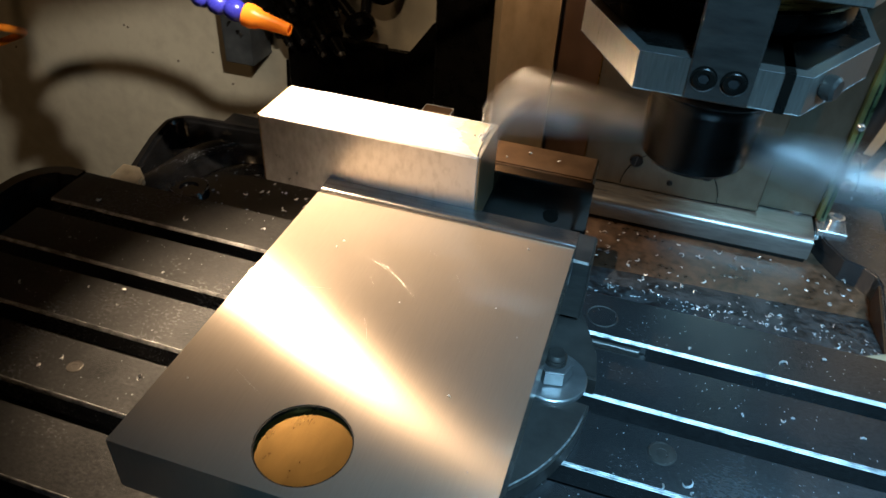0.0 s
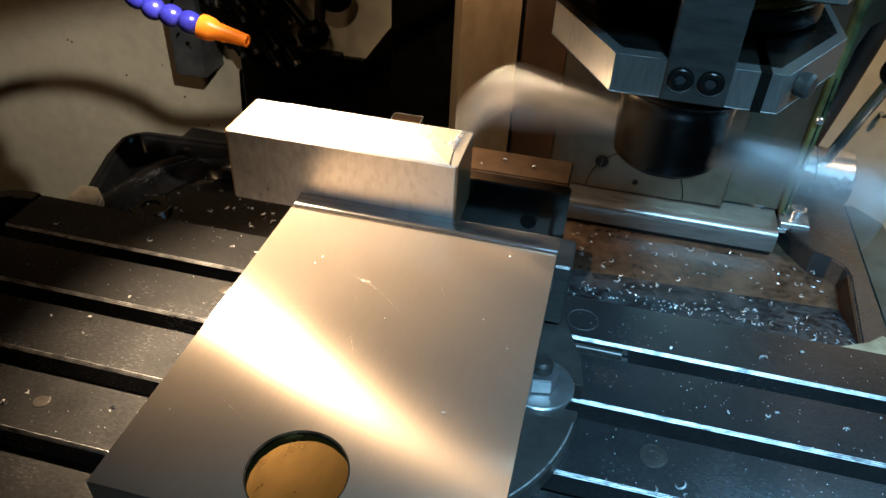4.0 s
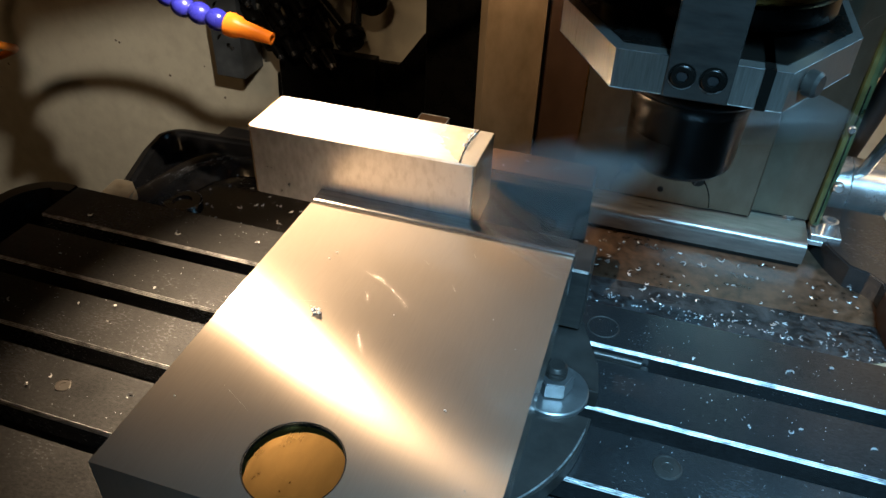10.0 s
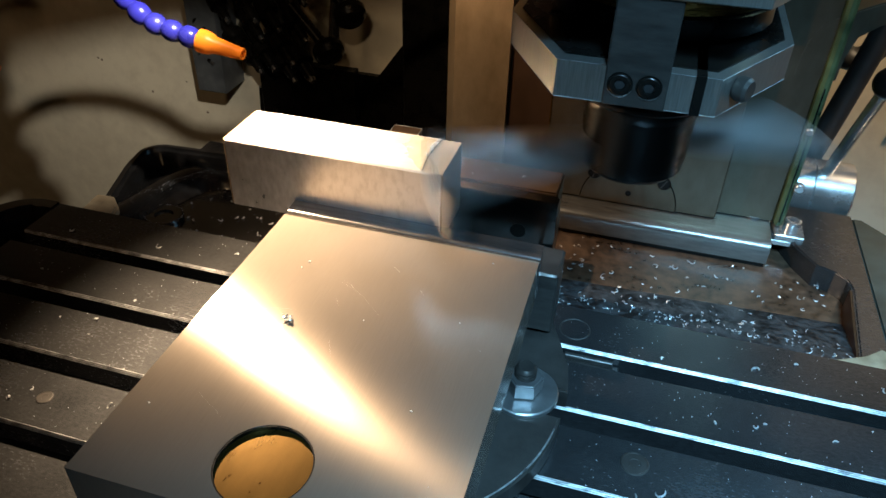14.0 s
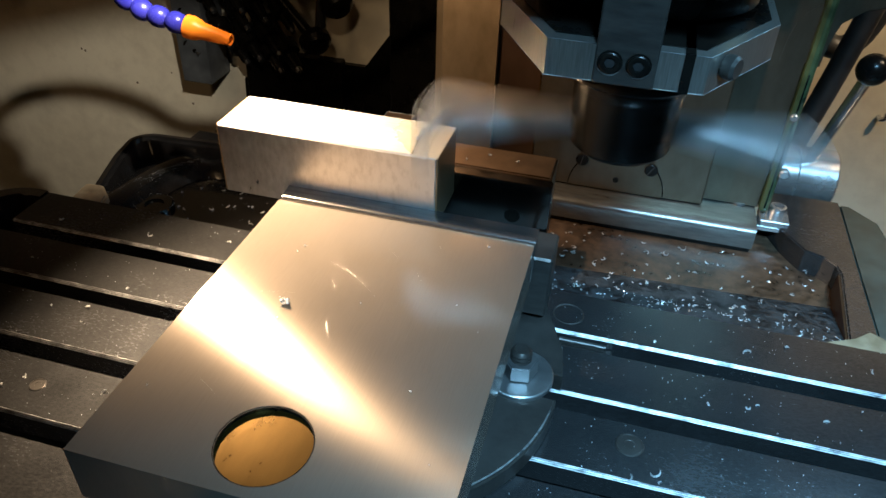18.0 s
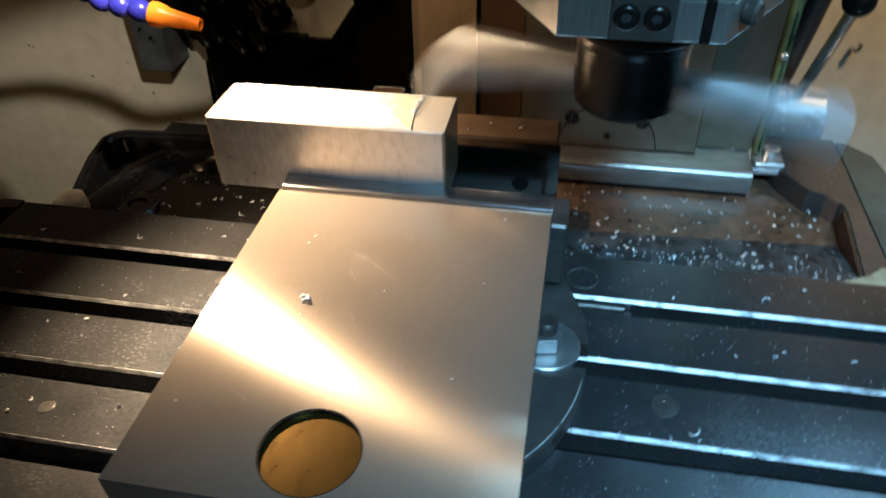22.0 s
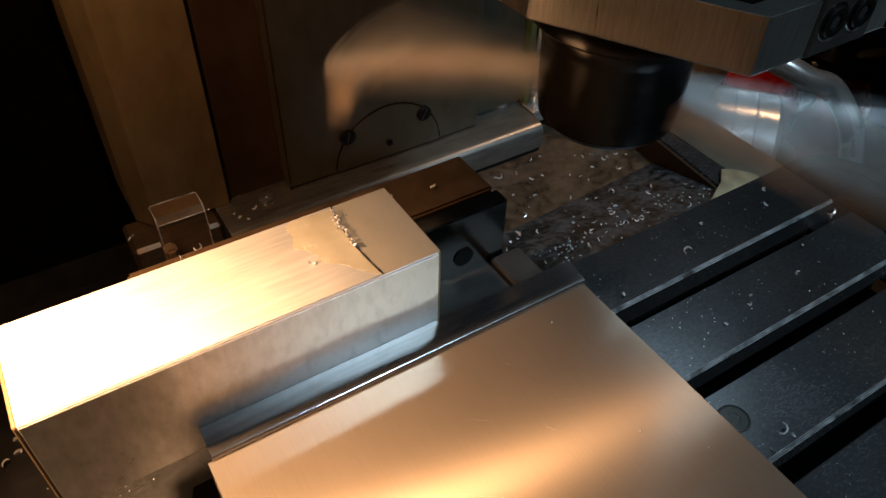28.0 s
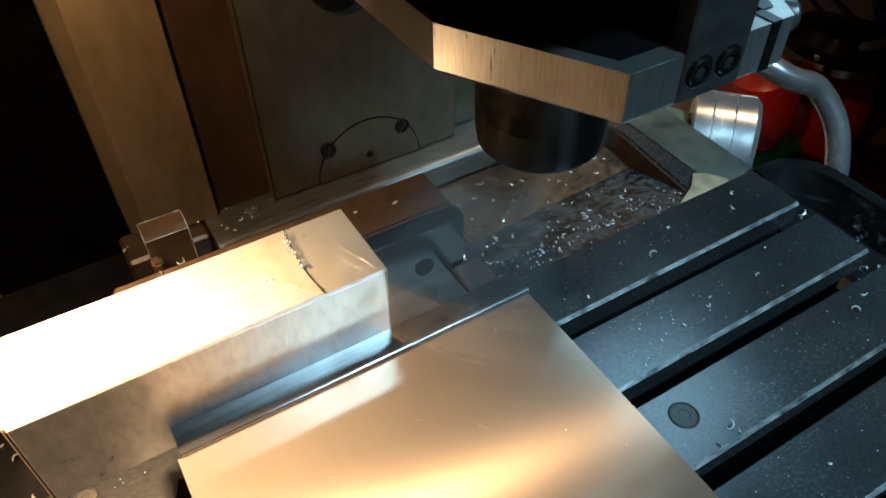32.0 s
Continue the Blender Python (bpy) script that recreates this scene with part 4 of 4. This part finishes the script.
def build_hose():
    h = thing("coolant_hose", "blue segmented coolant hose with an orange nozzle", "coolant hose", (-0.19, 0.56, 1.04))
    tip, base = Vector((-0.1311, 0.5605, 1.0215)), Vector((-0.1626, 0.5605, 1.0271))
    part("nozzle", lathe([(0.0, 0), (0.0078, 0), (0.0080, 0.004), (0.0072, 0.008), (0.0058, 0.011), (0.0040, 0.0318), (0.0026, 0.0318), (0.0026, 0.02), (0, 0.02)], base, (tip - base).normalized(), 28), ORANGE, h, "orange plastic nozzle", True)
    line = [(-0.1640, 0.5605, 1.0273), (-0.1765, 0.5605, 1.0300), (-0.1890, 0.5605, 1.0325), (-0.2010, 0.5610, 1.0362), (-0.2120, 0.5620, 1.0440), (-0.2220, 0.5640, 1.0530), (-0.2315, 0.5670, 1.0620), (-0.2410, 0.5710, 1.0720), (-0.2500, 0.5760, 1.0830), (-0.2580, 0.5820, 1.0950), (-0.2650, 0.5890, 1.1080), (-0.2710, 0.5970, 1.1220)]
    fall = [(-0.2755, 0.607, 1.136), (-0.2763, 0.6126, 1.1463), (-0.2705, 0.614, 1.1554), (-0.2604, 0.6089, 1.1547), (-0.2508, 0.6038, 1.1509), (-0.2421, 0.5992, 1.1445), (-0.2333, 0.5956, 1.1377), (-0.2244, 0.5941, 1.1302), (-0.2155, 0.5927, 1.1226), (-0.2066, 0.5912, 1.1151), (-0.2106, 0.5908, 1.1068), (-0.2136, 0.5908, 1.0955), (-0.2125, 0.5908, 1.0838), (-0.2085, 0.5908, 1.0728), (-0.2033, 0.5908, 1.0623)]
    chain(h, line)
    chain(h, line[-1:] + fall, 0.7)
    return h


build_hose()


def build_cable():
    c = thing("black_cable", "thin black cable looping down behind the hose", "cable", (-0.20, 0.60, 1.09))
    part("core", tube([(-0.2415, 0.6031, 1.0508), (-0.2368, 0.6031, 1.0622), (-0.2283, 0.6031, 1.076), (-0.2162, 0.6031, 1.0857), (-0.2023, 0.6031, 1.091), (-0.1861, 0.6031, 1.0931), (-0.1715, 0.6031, 1.091), (-0.154, 0.6031, 1.0867), (-0.12, 0.62, 1.087), (-0.06, 0.67, 1.10), (-0.015, 0.715, 1.12)], 0.0024), RUBBER, c, "", True)
    return c


build_cable()

# ---- things round the column ----
def build_hub():
    h = thing("feed_handle", "chrome hub with a steel lever and black ball", "machine handle", (0.285, 0.745, 0.893))
    part("hub", lathe([(0, 0), (0.0235, 0), (0.0250, 0.0015), (0.0250, 0.0155), (0.0244, 0.0162), (0.0250, 0.0170), (0.0250, 0.0460), (0.0235, 0.0475), (0, 0.0475)], (0.2590, 0.748, 0.890), (1, 0, 0), 48), BRIGHT, h, "turned steel hub with a groove", True)
    part("lever", tube([(0.2830, 0.738, 0.912), (0.2850, 0.712, 0.960), (0.2868, 0.687, 1.005)], 0.0046, 16), BRIGHT, h, "polished steel lever", True)
    part("ball", lathe([(0.0111 * math.sin(math.pi * i / 14), -0.0111 * math.cos(math.pi * i / 14)) for i in range(15)], (0.2870, 0.684, 1.0107), segments=24), BLACK, h, "black ball knob", True)
    part("black_lever", tube([(0.2800, 0.800, 0.885), (0.2930, 0.800, 0.955), (0.3080, 0.800, 1.045)], 0.0095, 16), RUBBER, h, "thick black lever", True)
    part("bracket_block", box(0.2405, 0.2615, 0.6480, 0.668, 0.8948, 0.9000, 0.0008), BRIGHT, h, "small bright clamping block")
    part("bolt_head", lathe([(0, 0), (0.006, 0), (0.006, 0.006), (0.005, 0.0066), (0.003, 0.0066), (0.003, 0.002), (0, 0.002)], (0.2530, 0.662, 0.900), segments=24), BRIGHT, h, "", True)
    return h


build_hub()


def build_loop():
    p = thing("hose_loop", "thick black hose bent in a loop", "hose", (0.3, 0.85, 1.0))
    part("hose", tube([(0.270, 0.86, 1.12), (0.2720, 0.855, 1.02), (0.2800, 0.85, 0.983), (0.2960, 0.85, 0.969), (0.3130, 0.85, 0.976), (0.325, 0.85, 1.01), (0.345, 0.85, 1.10), (0.36, 0.99, 1.2)], 0.0105, 16), RUBBER, p, "", True)
    return p


build_loop()


def build_hook():
    g = thing("wall_hook", "rusty screw hook in the wall", "hook", (0.4, 0.99, 0.83))
    part("shank", tube([(0.404, 1.0, 0.848), (0.404, 0.992, 0.848), (0.407, 0.989, 0.851), (0.408, 0.989, 0.857)], 0.0026, 10), BRIGHT, g, "", True)
    return g


build_hook()

def build_ball_chain():
    c = thing("ball_chain", "thin bright ball chain hanging beside the column", "chain", (0.285, 0.9, 0.97))
    n = 26
    for i in range(n):
        k = i / (n - 1)
        p = (0.2905 - 0.0115 * k - 0.002 * math.sin(math.pi * k), 0.9, 1.0 - 0.0710 * k)
        part("bead", lathe([(0.0013 * math.sin(math.pi * j / 6), -0.0013 * math.cos(math.pi * j / 6)) for j in range(7)], p, segments=8), BRIGHT, c, "", True)
    for i in range(18):
        k = i / 17
        p = (0.2950 - 0.0090 * k, 0.905, 1.0 - 0.0480 * k)
        part("bead", lathe([(0.0013 * math.sin(math.pi * j / 6), -0.0013 * math.cos(math.pi * j / 6)) for j in range(7)], p, segments=8), BRIGHT, c, "", True)
    part("cord", tube([(0.2905, 0.9, 1.0), (0.296, 0.9, 1.10), (0.300, 0.94, 1.2), (0.302, 1.0, 1.25)], 0.0006, 8), BRIGHT, c, "", True)
    return c


build_ball_chain()

# ---- tool rack on the wall ----
def build_rack():
    r = thing("tool_rack", "steel wall plate crowded with black tool holders", "tool rack", (-0.35, 0.98, 0.9))
    part("plate", prism([(-0.446, 0.948), (-0.405, 0.948), (-0.405, 0.997), (-0.446, 0.997)], 0.790, 1.05, 0.001), SLATE, r, "grey steel rack plate")
    part("back_board", box(-0.366, -0.230, 0.972, 0.9885, 0.62, 0.835, 0.001), BLACK, r, "dark back board")
    rng = random.Random(4)
    for x, z, n, l in ((-0.425, 0.830, 0.013, 0.05), (-0.425, 0.872, 0.013, 0.05), (-0.402, 0.905, 0.012, 0.07), (-0.385, 0.862, 0.014, 0.07), (-0.375, 0.930, 0.011, 0.10), (-0.362, 0.895, 0.012, 0.08), (-0.345, 0.850, 0.014, 0.07), (-0.340, 0.915, 0.012, 0.09), (-0.322, 0.868, 0.013, 0.08), (-0.318, 0.838, 0.012, 0.07), (-0.302, 0.900, 0.011, 0.08), (-0.298, 0.850, 0.015, 0.08), (-0.360, 0.835, 0.012, 0.06), (-0.398, 0.955, 0.012, 0.08), (-0.330, 0.960, 0.012, 0.09), (-0.300, 0.945, 0.012, 0.08)):
        d = Vector((0.62, -0.42, -0.5)).normalized()
        holder = part("tool_holder", lathe([(0, 0), (n * 0.6, 0), (n * 0.6, l * 0.5), (n, l * 0.52), (n, l * 0.72), (n * 0.55, l * 0.75), (n * 0.45, l), (0, l)], (x - 0.03, 0.975, z + 0.03), d, 20), BLACK, r, "", True)
        part("bright_tip", lathe([(0, 0), (n * 0.32, 0), (n * 0.28, 0.006), (0, 0.006)], Vector((x - 0.03, 0.975, z + 0.03)) + d * l, d, 14), JAW, holder, "worn steel tip", True)
    for (x0, z0), (x1, z1) in (((-0.300, 0.918), (-0.250, 0.880)), ((-0.262, 0.962), (-0.220, 0.928))):
        a = part("handle_rod", tube([(x0, 0.955, z0), (x1, 0.935, z1)], 0.0065, 14), BLACK, r, "black handle rod", True)
        part("knob", lathe([(0, -0.012), (0.014, -0.010), (0.019, -0.004), (0.019, 0.004), (0.014, 0.010), (0, 0.012)], (x1 + 0.006, 0.932, z1 - 0.004), (0.5, -0.6, -0.4), 28), BLACK, a, "black clamping knob", True)
    part("blue_shank", tube([(-0.236, 0.945, 0.935), (-0.240, 0.940, 0.885)], 0.007, 12), JAW, r, "greyish steel shank", True)
    return r


build_rack()


def build_coil():
    c = thing("air_hose", "orange coiled air hose hanging on the wall", "air hose", (-0.68, 0.85, 0.9))
    pts = []
    for i in range(15):
        a = i * 1.05
        pts.append((-0.765 + 0.052 * math.cos(a), 0.85 + 0.045 * math.sin(a) + 0.02, 1.10 - 0.0235 * i))
    part("coil", tube(pts, 0.0052, 12), ORANGE, c, "", True)
    part("wall_peg", tube([(-0.765, 1.0, 1.115), (-0.765, 0.86, 1.110), (-0.713, 0.858, 1.104)], 0.004, 10), BRIGHT, c, "steel peg in the wall", True)
    return c


build_coil()

# ---- bench at the far right ----
def build_bench():
    w = thing("work_bench", "brown wooden work bench with a few tools on it", "bench", (1.35, 0.65, 0.0))
    for i in range(6):
        part("plank", box(0.72, 2.1, 0.33 + 0.11 * i, 0.437 + 0.11 * i, 0.40, 0.44, 0.002), WOOD, w)
    for x in (0.80, 2.0):
        for y in (0.38, 0.92):
            part("leg", box(x, x + 0.07, y, y + 0.07, 0.0, 0.40, 0.003), WOOD, w)
    return w


build_bench()


def tool_handle(name, label, at, to, r, material, cap):
    t = thing(name, label, "hand tool", at, "tools on the bench")
    part("grip", tube([at, ((at[0] + to[0]) / 2, (at[1] + to[1]) / 2, (at[2] + to[2]) / 2 + 0.004), to], lambda k: r * (0.75 + 0.45 * math.sin(math.pi * (0.15 + 0.7 * k))), 16), material, t, "", True)
    d = (Vector(to) - Vector(at)).normalized()
    part("shaft", tube([to, tuple(Vector(to) + d * 0.12)], 0.0045, 12), cap, t, "", True)
    return t


tool_handle("file", "green handled file lying on the bench", (0.880, 0.86, 0.468), (1.000, 0.86, 0.466), 0.022, LEAF, BLACK)


def build_power_tool():
    t = thing("power_tool", "red power tool with a black head and chrome collar", "power tool", (1.03, 0.86, 0.44), "tools on the bench")
    barrel = [(0, 0), (0.050, 0), (0.062, 0.010), (0.068, 0.060), (0.066, 0.120), (0.052, 0.150), (0.038, 0.156), (0, 0.156)]
    part("barrel", lathe(barrel, (1.035, 0.860, 0.4405), (0, 0, 1), 36), RED, t, "glossy red barrel", True)
    part("collar", lathe([(0.036, 0), (0.046, 0.001), (0.046, 0.014), (0.042, 0.017), (0.046, 0.020), (0.046, 0.030), (0, 0.030)], (1.035, 0.860, 0.597), segments=36), BRIGHT, t, "chrome collar", True)
    part("head", lathe([(0, 0), (0.050, 0), (0.070, 0.006), (0.074, 0.026), (0.060, 0.044), (0.030, 0.050), (0, 0.050)], (0.990, 0.860, 0.6280), (0.15, 0, 1), 32), BLACK, t, "black rounded head", True)
    part("lever", tube([(0.925, 0.845, 0.650), (0.985, 0.800, 0.672), (1.060, 0.800, 0.655), (1.095, 0.830, 0.625)], 0.007, 12), BRIGHT, t, "chrome lever", True)
    part("handle", lathe([(0.020, 0), (0.046, 0.012), (0.058, 0.050), (0.058, 0.090), (0.044, 0.128), (0.018, 0.140)], (0.872, 0.865, 0.520), (-0.25, 0, 1), 36), RED, t, "red rounded handle", True)
    part("neck", tube([(0.850, 0.865, 0.600), (0.930, 0.868, 0.585), (1.000, 0.865, 0.560)], 0.022, 16), BLACK, t, "black neck", True)
    part("foot", tube([(0.872, 0.865, 0.525), (0.880, 0.870, 0.470), (0.885, 0.875, 0.4445)], 0.016, 14), BLACK, t, "black foot", True)
    part("cord", tube([(0.990, 0.880, 0.672), (0.960, 0.930, 0.730), (0.930, 0.975, 0.830), (0.925, 0.996, 0.930)], 0.004, 10), RUBBER, t, "thin black cord", True)
    return t


build_power_tool()


def build_tub():
    t = thing("tool_tub", "dark blue plastic tub on the bench", "tub", (1.33, 0.86, 0.44))
    part("shell", lathe([(0, 0), (0.10, 0), (0.125, 0.16), (0.130, 0.165), (0.118, 0.162), (0.095, 0.006), (0, 0.006)], (1.33, 0.86, 0.4405), segments=40), BLUE, t, "", True)
    part("rim", lathe([(0.1245, 0), (0.1320, 0.001), (0.1330, 0.006), (0.1310, 0.010), (0.1245, 0.010)], (1.33, 0.86, 0.5965), segments=40, caps=False), BLUE, t, "rolled rim of the tub", True)
    return t


build_tub()


def build_crank():
    k = thing("table_crank", "chrome table crank with a bent tubular handle", "machine handle", (0.44, 0.60, 0.82), on_table=True)
    part("hub", lathe([(0, 0), (0.041, 0), (0.043, 0.002), (0.043, 0.014), (0.0415, 0.0148), (0.043, 0.0156), (0.043, 0.030), (0.0415, 0.0308), (0.043, 0.0316), (0.043, 0.046), (0.039, 0.050), (0, 0.050)], (0.3740, 0.6188, 0.8422), (0.66, -0.75, 0), 48), BRIGHT, k, "ringed chrome hub", True)
    part("handle", tube([(0.425, 0.745, 0.800), (0.430, 0.735, 0.845), (0.440, 0.700, 0.872), (0.470, 0.650, 0.874), (0.4954, 0.6200, 0.860), (0.5208, 0.6096, 0.848), (0.5313, 0.5869, 0.820), (0.5295, 0.5696, 0.785), (0.527, 0.560, 0.74), (0.525, 0.555, 0.70)], 0.0105, 18), BRIGHT, k, "bent chrome tube", True)
    part("boss", lathe([(0.020, 0), (0.024, 0.004), (0.028, 0.040), (0, 0.040)], (0.352, 0.638, 0.848), (0.50, -0.84, -0.18), 32), PALE, k, "pale green painted boss", True)
    return k


build_crank()

# ---- chips ----
def chips(spots, rng, size=(0.0016, 0.0042), thick=0.00035):
    """Many curled chips as three-sided ribbons."""
    verts, faces = [], []
    for x, y, z in spots:
        r = rng.uniform(*size) * 0.6
        a0, sweep = rng.uniform(0, 6.28), rng.uniform(1.2, 4.2)
        tilt, yaw = rng.uniform(-0.6, 0.6), rng.uniform(0, 6.28)
        turn = Euler((tilt, rng.uniform(-0.5, 0.5), yaw)).to_matrix()
        n = 6
        base = len(verts)
        for i in range(n + 1):
            a = a0 + sweep * i / n
            w = thick * (0.4 + 1.2 * math.sin(math.pi * (i + 0.3) / (n + 0.6)))
            for k in range(3):
                b = k * 2.094
                rr = r + w * math.cos(b)
                p = turn @ Vector((rr * math.cos(a), rr * math.sin(a), w * 1.6 * math.sin(b)))
                verts.append((x + p.x, y + p.y, z + p.z + thick * 1.5 + r * abs(tilt) * 0.7))
        for i in range(n):
            for k in range(3):
                q = base + 3 * i
                faces.append((q + k, q + (k + 1) % 3, q + 3 + (k + 1) % 3, q + 3 + k))
        faces.append((base, base + 2, base + 1))
        faces.append((base + 3 * n, base + 3 * n + 1, base + 3 * n + 2))
    return verts, faces


def chip_stuff(name, label, spots, rng, at, size=(0.0016, 0.0042), thick=0.00035, travels=True, material=CHIP):
    v, f = chips(spots, rng, size, thick)
    data = bpy.data.meshes.new(name)
    data.from_pydata([(p[0] - at[0], p[1] - at[1], p[2] - at[2]) for p in v], [], f)
    data.materials.append(material)
    ob = tagged(new(name, data), label, "swarf", "", "stuff")
    ob.location = at
    ORIGIN[ob] = Vector(at)
    if travels:
        TABLE.append(ob)
    return ob


rng = random.Random(11)
spots = [(rng.uniform(0.05, 0.270), rng.uniform(0.580, 0.630), 0.8787) for _ in range(80)]
spots += [(x, 0.5200 + 0.0550 * k, 0.8980 - 0.0185 * k) for x, k in ((rng.uniform(0.06, 0.270), rng.uniform(0.05, 1.0)) for _ in range(60))]
spots += [(rng.uniform(-0.25, 0.05), rng.uniform(0.582, 0.642), 0.8762) for _ in range(70)]
chip_stuff("tray_swarf", "scattered curled steel chips on the oily tray", spots, rng, (0.0, 0.6, 0.876), (0.0012, 0.0038), 0.00026)
spots = []
for i in range(120):
    x = rng.uniform(0.085, 0.270)
    k = min(max(rng.gauss(0.27, 0.13), 0.05), 1.0)
    spots.append((x, 0.5200 + 0.0550 * k, 0.8978 - 0.0185 * k))
chip_stuff("slope_swarf", "bank of fine bright chips along the tray wall", spots, rng, (0.18, 0.54, 0.88), (0.0005, 0.0019), 0.0002)
spots = [(rng.uniform(0.10, 0.315), STRIPS[k][0] - rng.uniform(0.003, 0.016), 0.8625) for k in (0, 1, 2) for _ in range(14)]
spots += [(rng.uniform(0.10, 0.315), rng.uniform(STRIPS[k][0] + 0.002, STRIPS[k][1] - 0.002), TOP) for k in (0, 1, 2, 3) for _ in range(5)]
spots += [(rng.uniform(-0.27, -0.11), rng.uniform(STRIPS[k][0] + 0.002, STRIPS[k][1] - 0.002), TOP) for k in (0, 1, 2, 3) for _ in range(4)]
spots += [(rng.uniform(0.322, 0.354), rng.uniform(0.36, 0.50), 0.8722) for _ in range(70)]
spots += [(rng.uniform(-0.262, -0.105), rng.uniform(0.530, 0.580), 0.8765) for _ in range(40)]
chip_stuff("table_swarf", "loose curled chips on the table and in its slots", spots, rng, (0.2, 0.42, TOP))
dust = [(rng.uniform(0.088, 0.315), rng.uniform(STRIPS[k][0] + 0.001, STRIPS[k][1] - 0.001), TOP) for k in (0, 1, 2, 3) for _ in range(75)]
dust += [(rng.uniform(-0.27, -0.07), rng.uniform(STRIPS[k][0] + 0.001, STRIPS[k][1] - 0.001), TOP) for k in (0, 1, 2, 3) for _ in range(45)]
dust += [(rng.uniform(-0.262, 0.02), rng.uniform(0.530, 0.640), 0.8763) for _ in range(120)]
for _ in range(420):
    k, w = rng.random(), rng.gauss(0, 0.004)
    dust.append((-0.262 + 0.040 * k ** 2 + w, 0.525 + 0.090 * k, 0.8860 + 0.0035 * min(1, 2 * k) - 0.25 * abs(w)))
dust += [(-0.229 + 0.016 * math.cos(a), 0.554 + 0.013 * math.sin(a), 0.8815) for a in (rng.uniform(0, 6.28) for _ in range(60))]
chip_stuff("table_dust", "fine bright chip dust on the table and tray", dust, rng, (0.0, 0.45, TOP), (0.00015, 0.0006), 0.00012)
spots = [(rng.uniform(VX0 + 0.01, VX1 - 0.01), rng.uniform(0.30, 0.445), 0.9819) for _ in range(12)]
chip_stuff("jaw_swarf", "tiny chips on the ground vise jaw", spots, rng, (0.01, 0.38, 0.983), (0.0004, 0.0009), 0.0002)
spots = [(-0.019 + rng.gauss(0, 0.0012), 0.369 + rng.gauss(0, 0.0012), 0.9819 + rng.uniform(0, 0.0016)) for _ in range(16)]
clump = chip_stuff("chip_clump", "small clump of bright chips on the vise jaw", spots, rng, (-0.019, 0.369, 0.983), (0.0006, 0.0016), 0.0003, False)
spots = [(rng.uniform(-0.05, 0.07), rng.uniform(0.536, 0.582), 0.9255) for _ in range(36)]
spots += [(0.060, 0.5185, 0.9883), (0.043, 0.5215, 0.9883), (-0.060 + 0.018, 0.5290, 0.9883), (-0.0305, 0.5530, 0.9700), (0.030, 0.512, 0.9883)]
chip_stuff("vise_swarf", "brown dusted chips behind the fixed jaw", spots, rng, (0.0, 0.55, 0.925), (0.0010, 0.0028), 0.0003)
spots = [(rng.uniform(-0.03, 0.062), rng.uniform(0.640, 0.670), 0.9008) for _ in range(16)]
chip_stuff("rail_swarf", "few chips lying on the rail", spots, rng, (0.02, 0.655, 0.90), (0.0010, 0.0028), 0.0003, False)
spots = []
for i in range(34):
    y = rng.uniform(0.474, 0.4945)
    spots.append((AX - math.sqrt(CUTR ** 2 - (y - AY) ** 2) - abs(rng.gauss(0, 0.0008)), y, BZ + 0.0008 + rng.uniform(0, 0.0007)))
chip_stuff("edge_swarf", "torn bright chips clinging to the cutter edge", spots, rng, (0.024, 0.478, BZ), (0.0005, 0.0011), 0.00028, False)
spots = [(-0.0111, 0.4738, BZ + 0.0005)]
chip_stuff("billet_swarf", "curled chip lying on the billet", spots, rng, (0.0, 0.47, BZ), (0.0022, 0.0030), 0.0003)


def motions():
    seconds = [0.5 * i for i in range(65)]
    for ob in TABLE:
        x, y, z = ORIGIN[ob]
        walk(ob, [(t, pose(x + FEED * t, y, z)) for t in seconds])
    # a clump of chips is thrown from the cut on to the jaw
    x, y, z = ORIGIN[clump]
    rows = [(t, pose(0.0225, 0.481, BZ + 0.0010)) for t in (0, 4, 7.7, 7.8)]
    rows += [(7.85, pose(0.012, 0.455, BZ + 0.012, 20, 10, 30)), (7.9, pose(-0.002, 0.415, BZ + 0.004, 40, 20, 50)), (7.95, pose(x + FEED * 7.95, y, z, 0, 0, 80))]
    rows += [(t, pose(x + FEED * t, y, z, 0, 0, 80)) for t in (8, 9, 10, 12, 16, 20, 24, 28, 32)]
    walk(clump, rows)
    # the cutter turns seven times a second, clockwise from above
    marks = [(0, 174), (1, 170), (2, 172), (3, 165), (6, 158), (7, 155), (8, 140), (9, 232), (10, 230), (11, 222), (13, 218), (16, 196), (17, 191), (18, 185), (19, 178), (20, 175), (21, 168), (22, 165), (23, 225), (24, 135), (25, 135), (28, 124), (29.4, 124), (29.8, 212), (31.1, 214), (31.5, 165), (31.8, 214), (32, 214)]
    rows = []
    for i in range(32 * FPS + 1):
        t = i / FPS
        a = float(np.interp(t, [m[0] for m in marks], [m[1] for m in marks])) - 2520.0 * t
        rows.append((t, pose(*ORIGIN[cutter], 0, 0, a)))
    walk(cutter, rows)


motions()
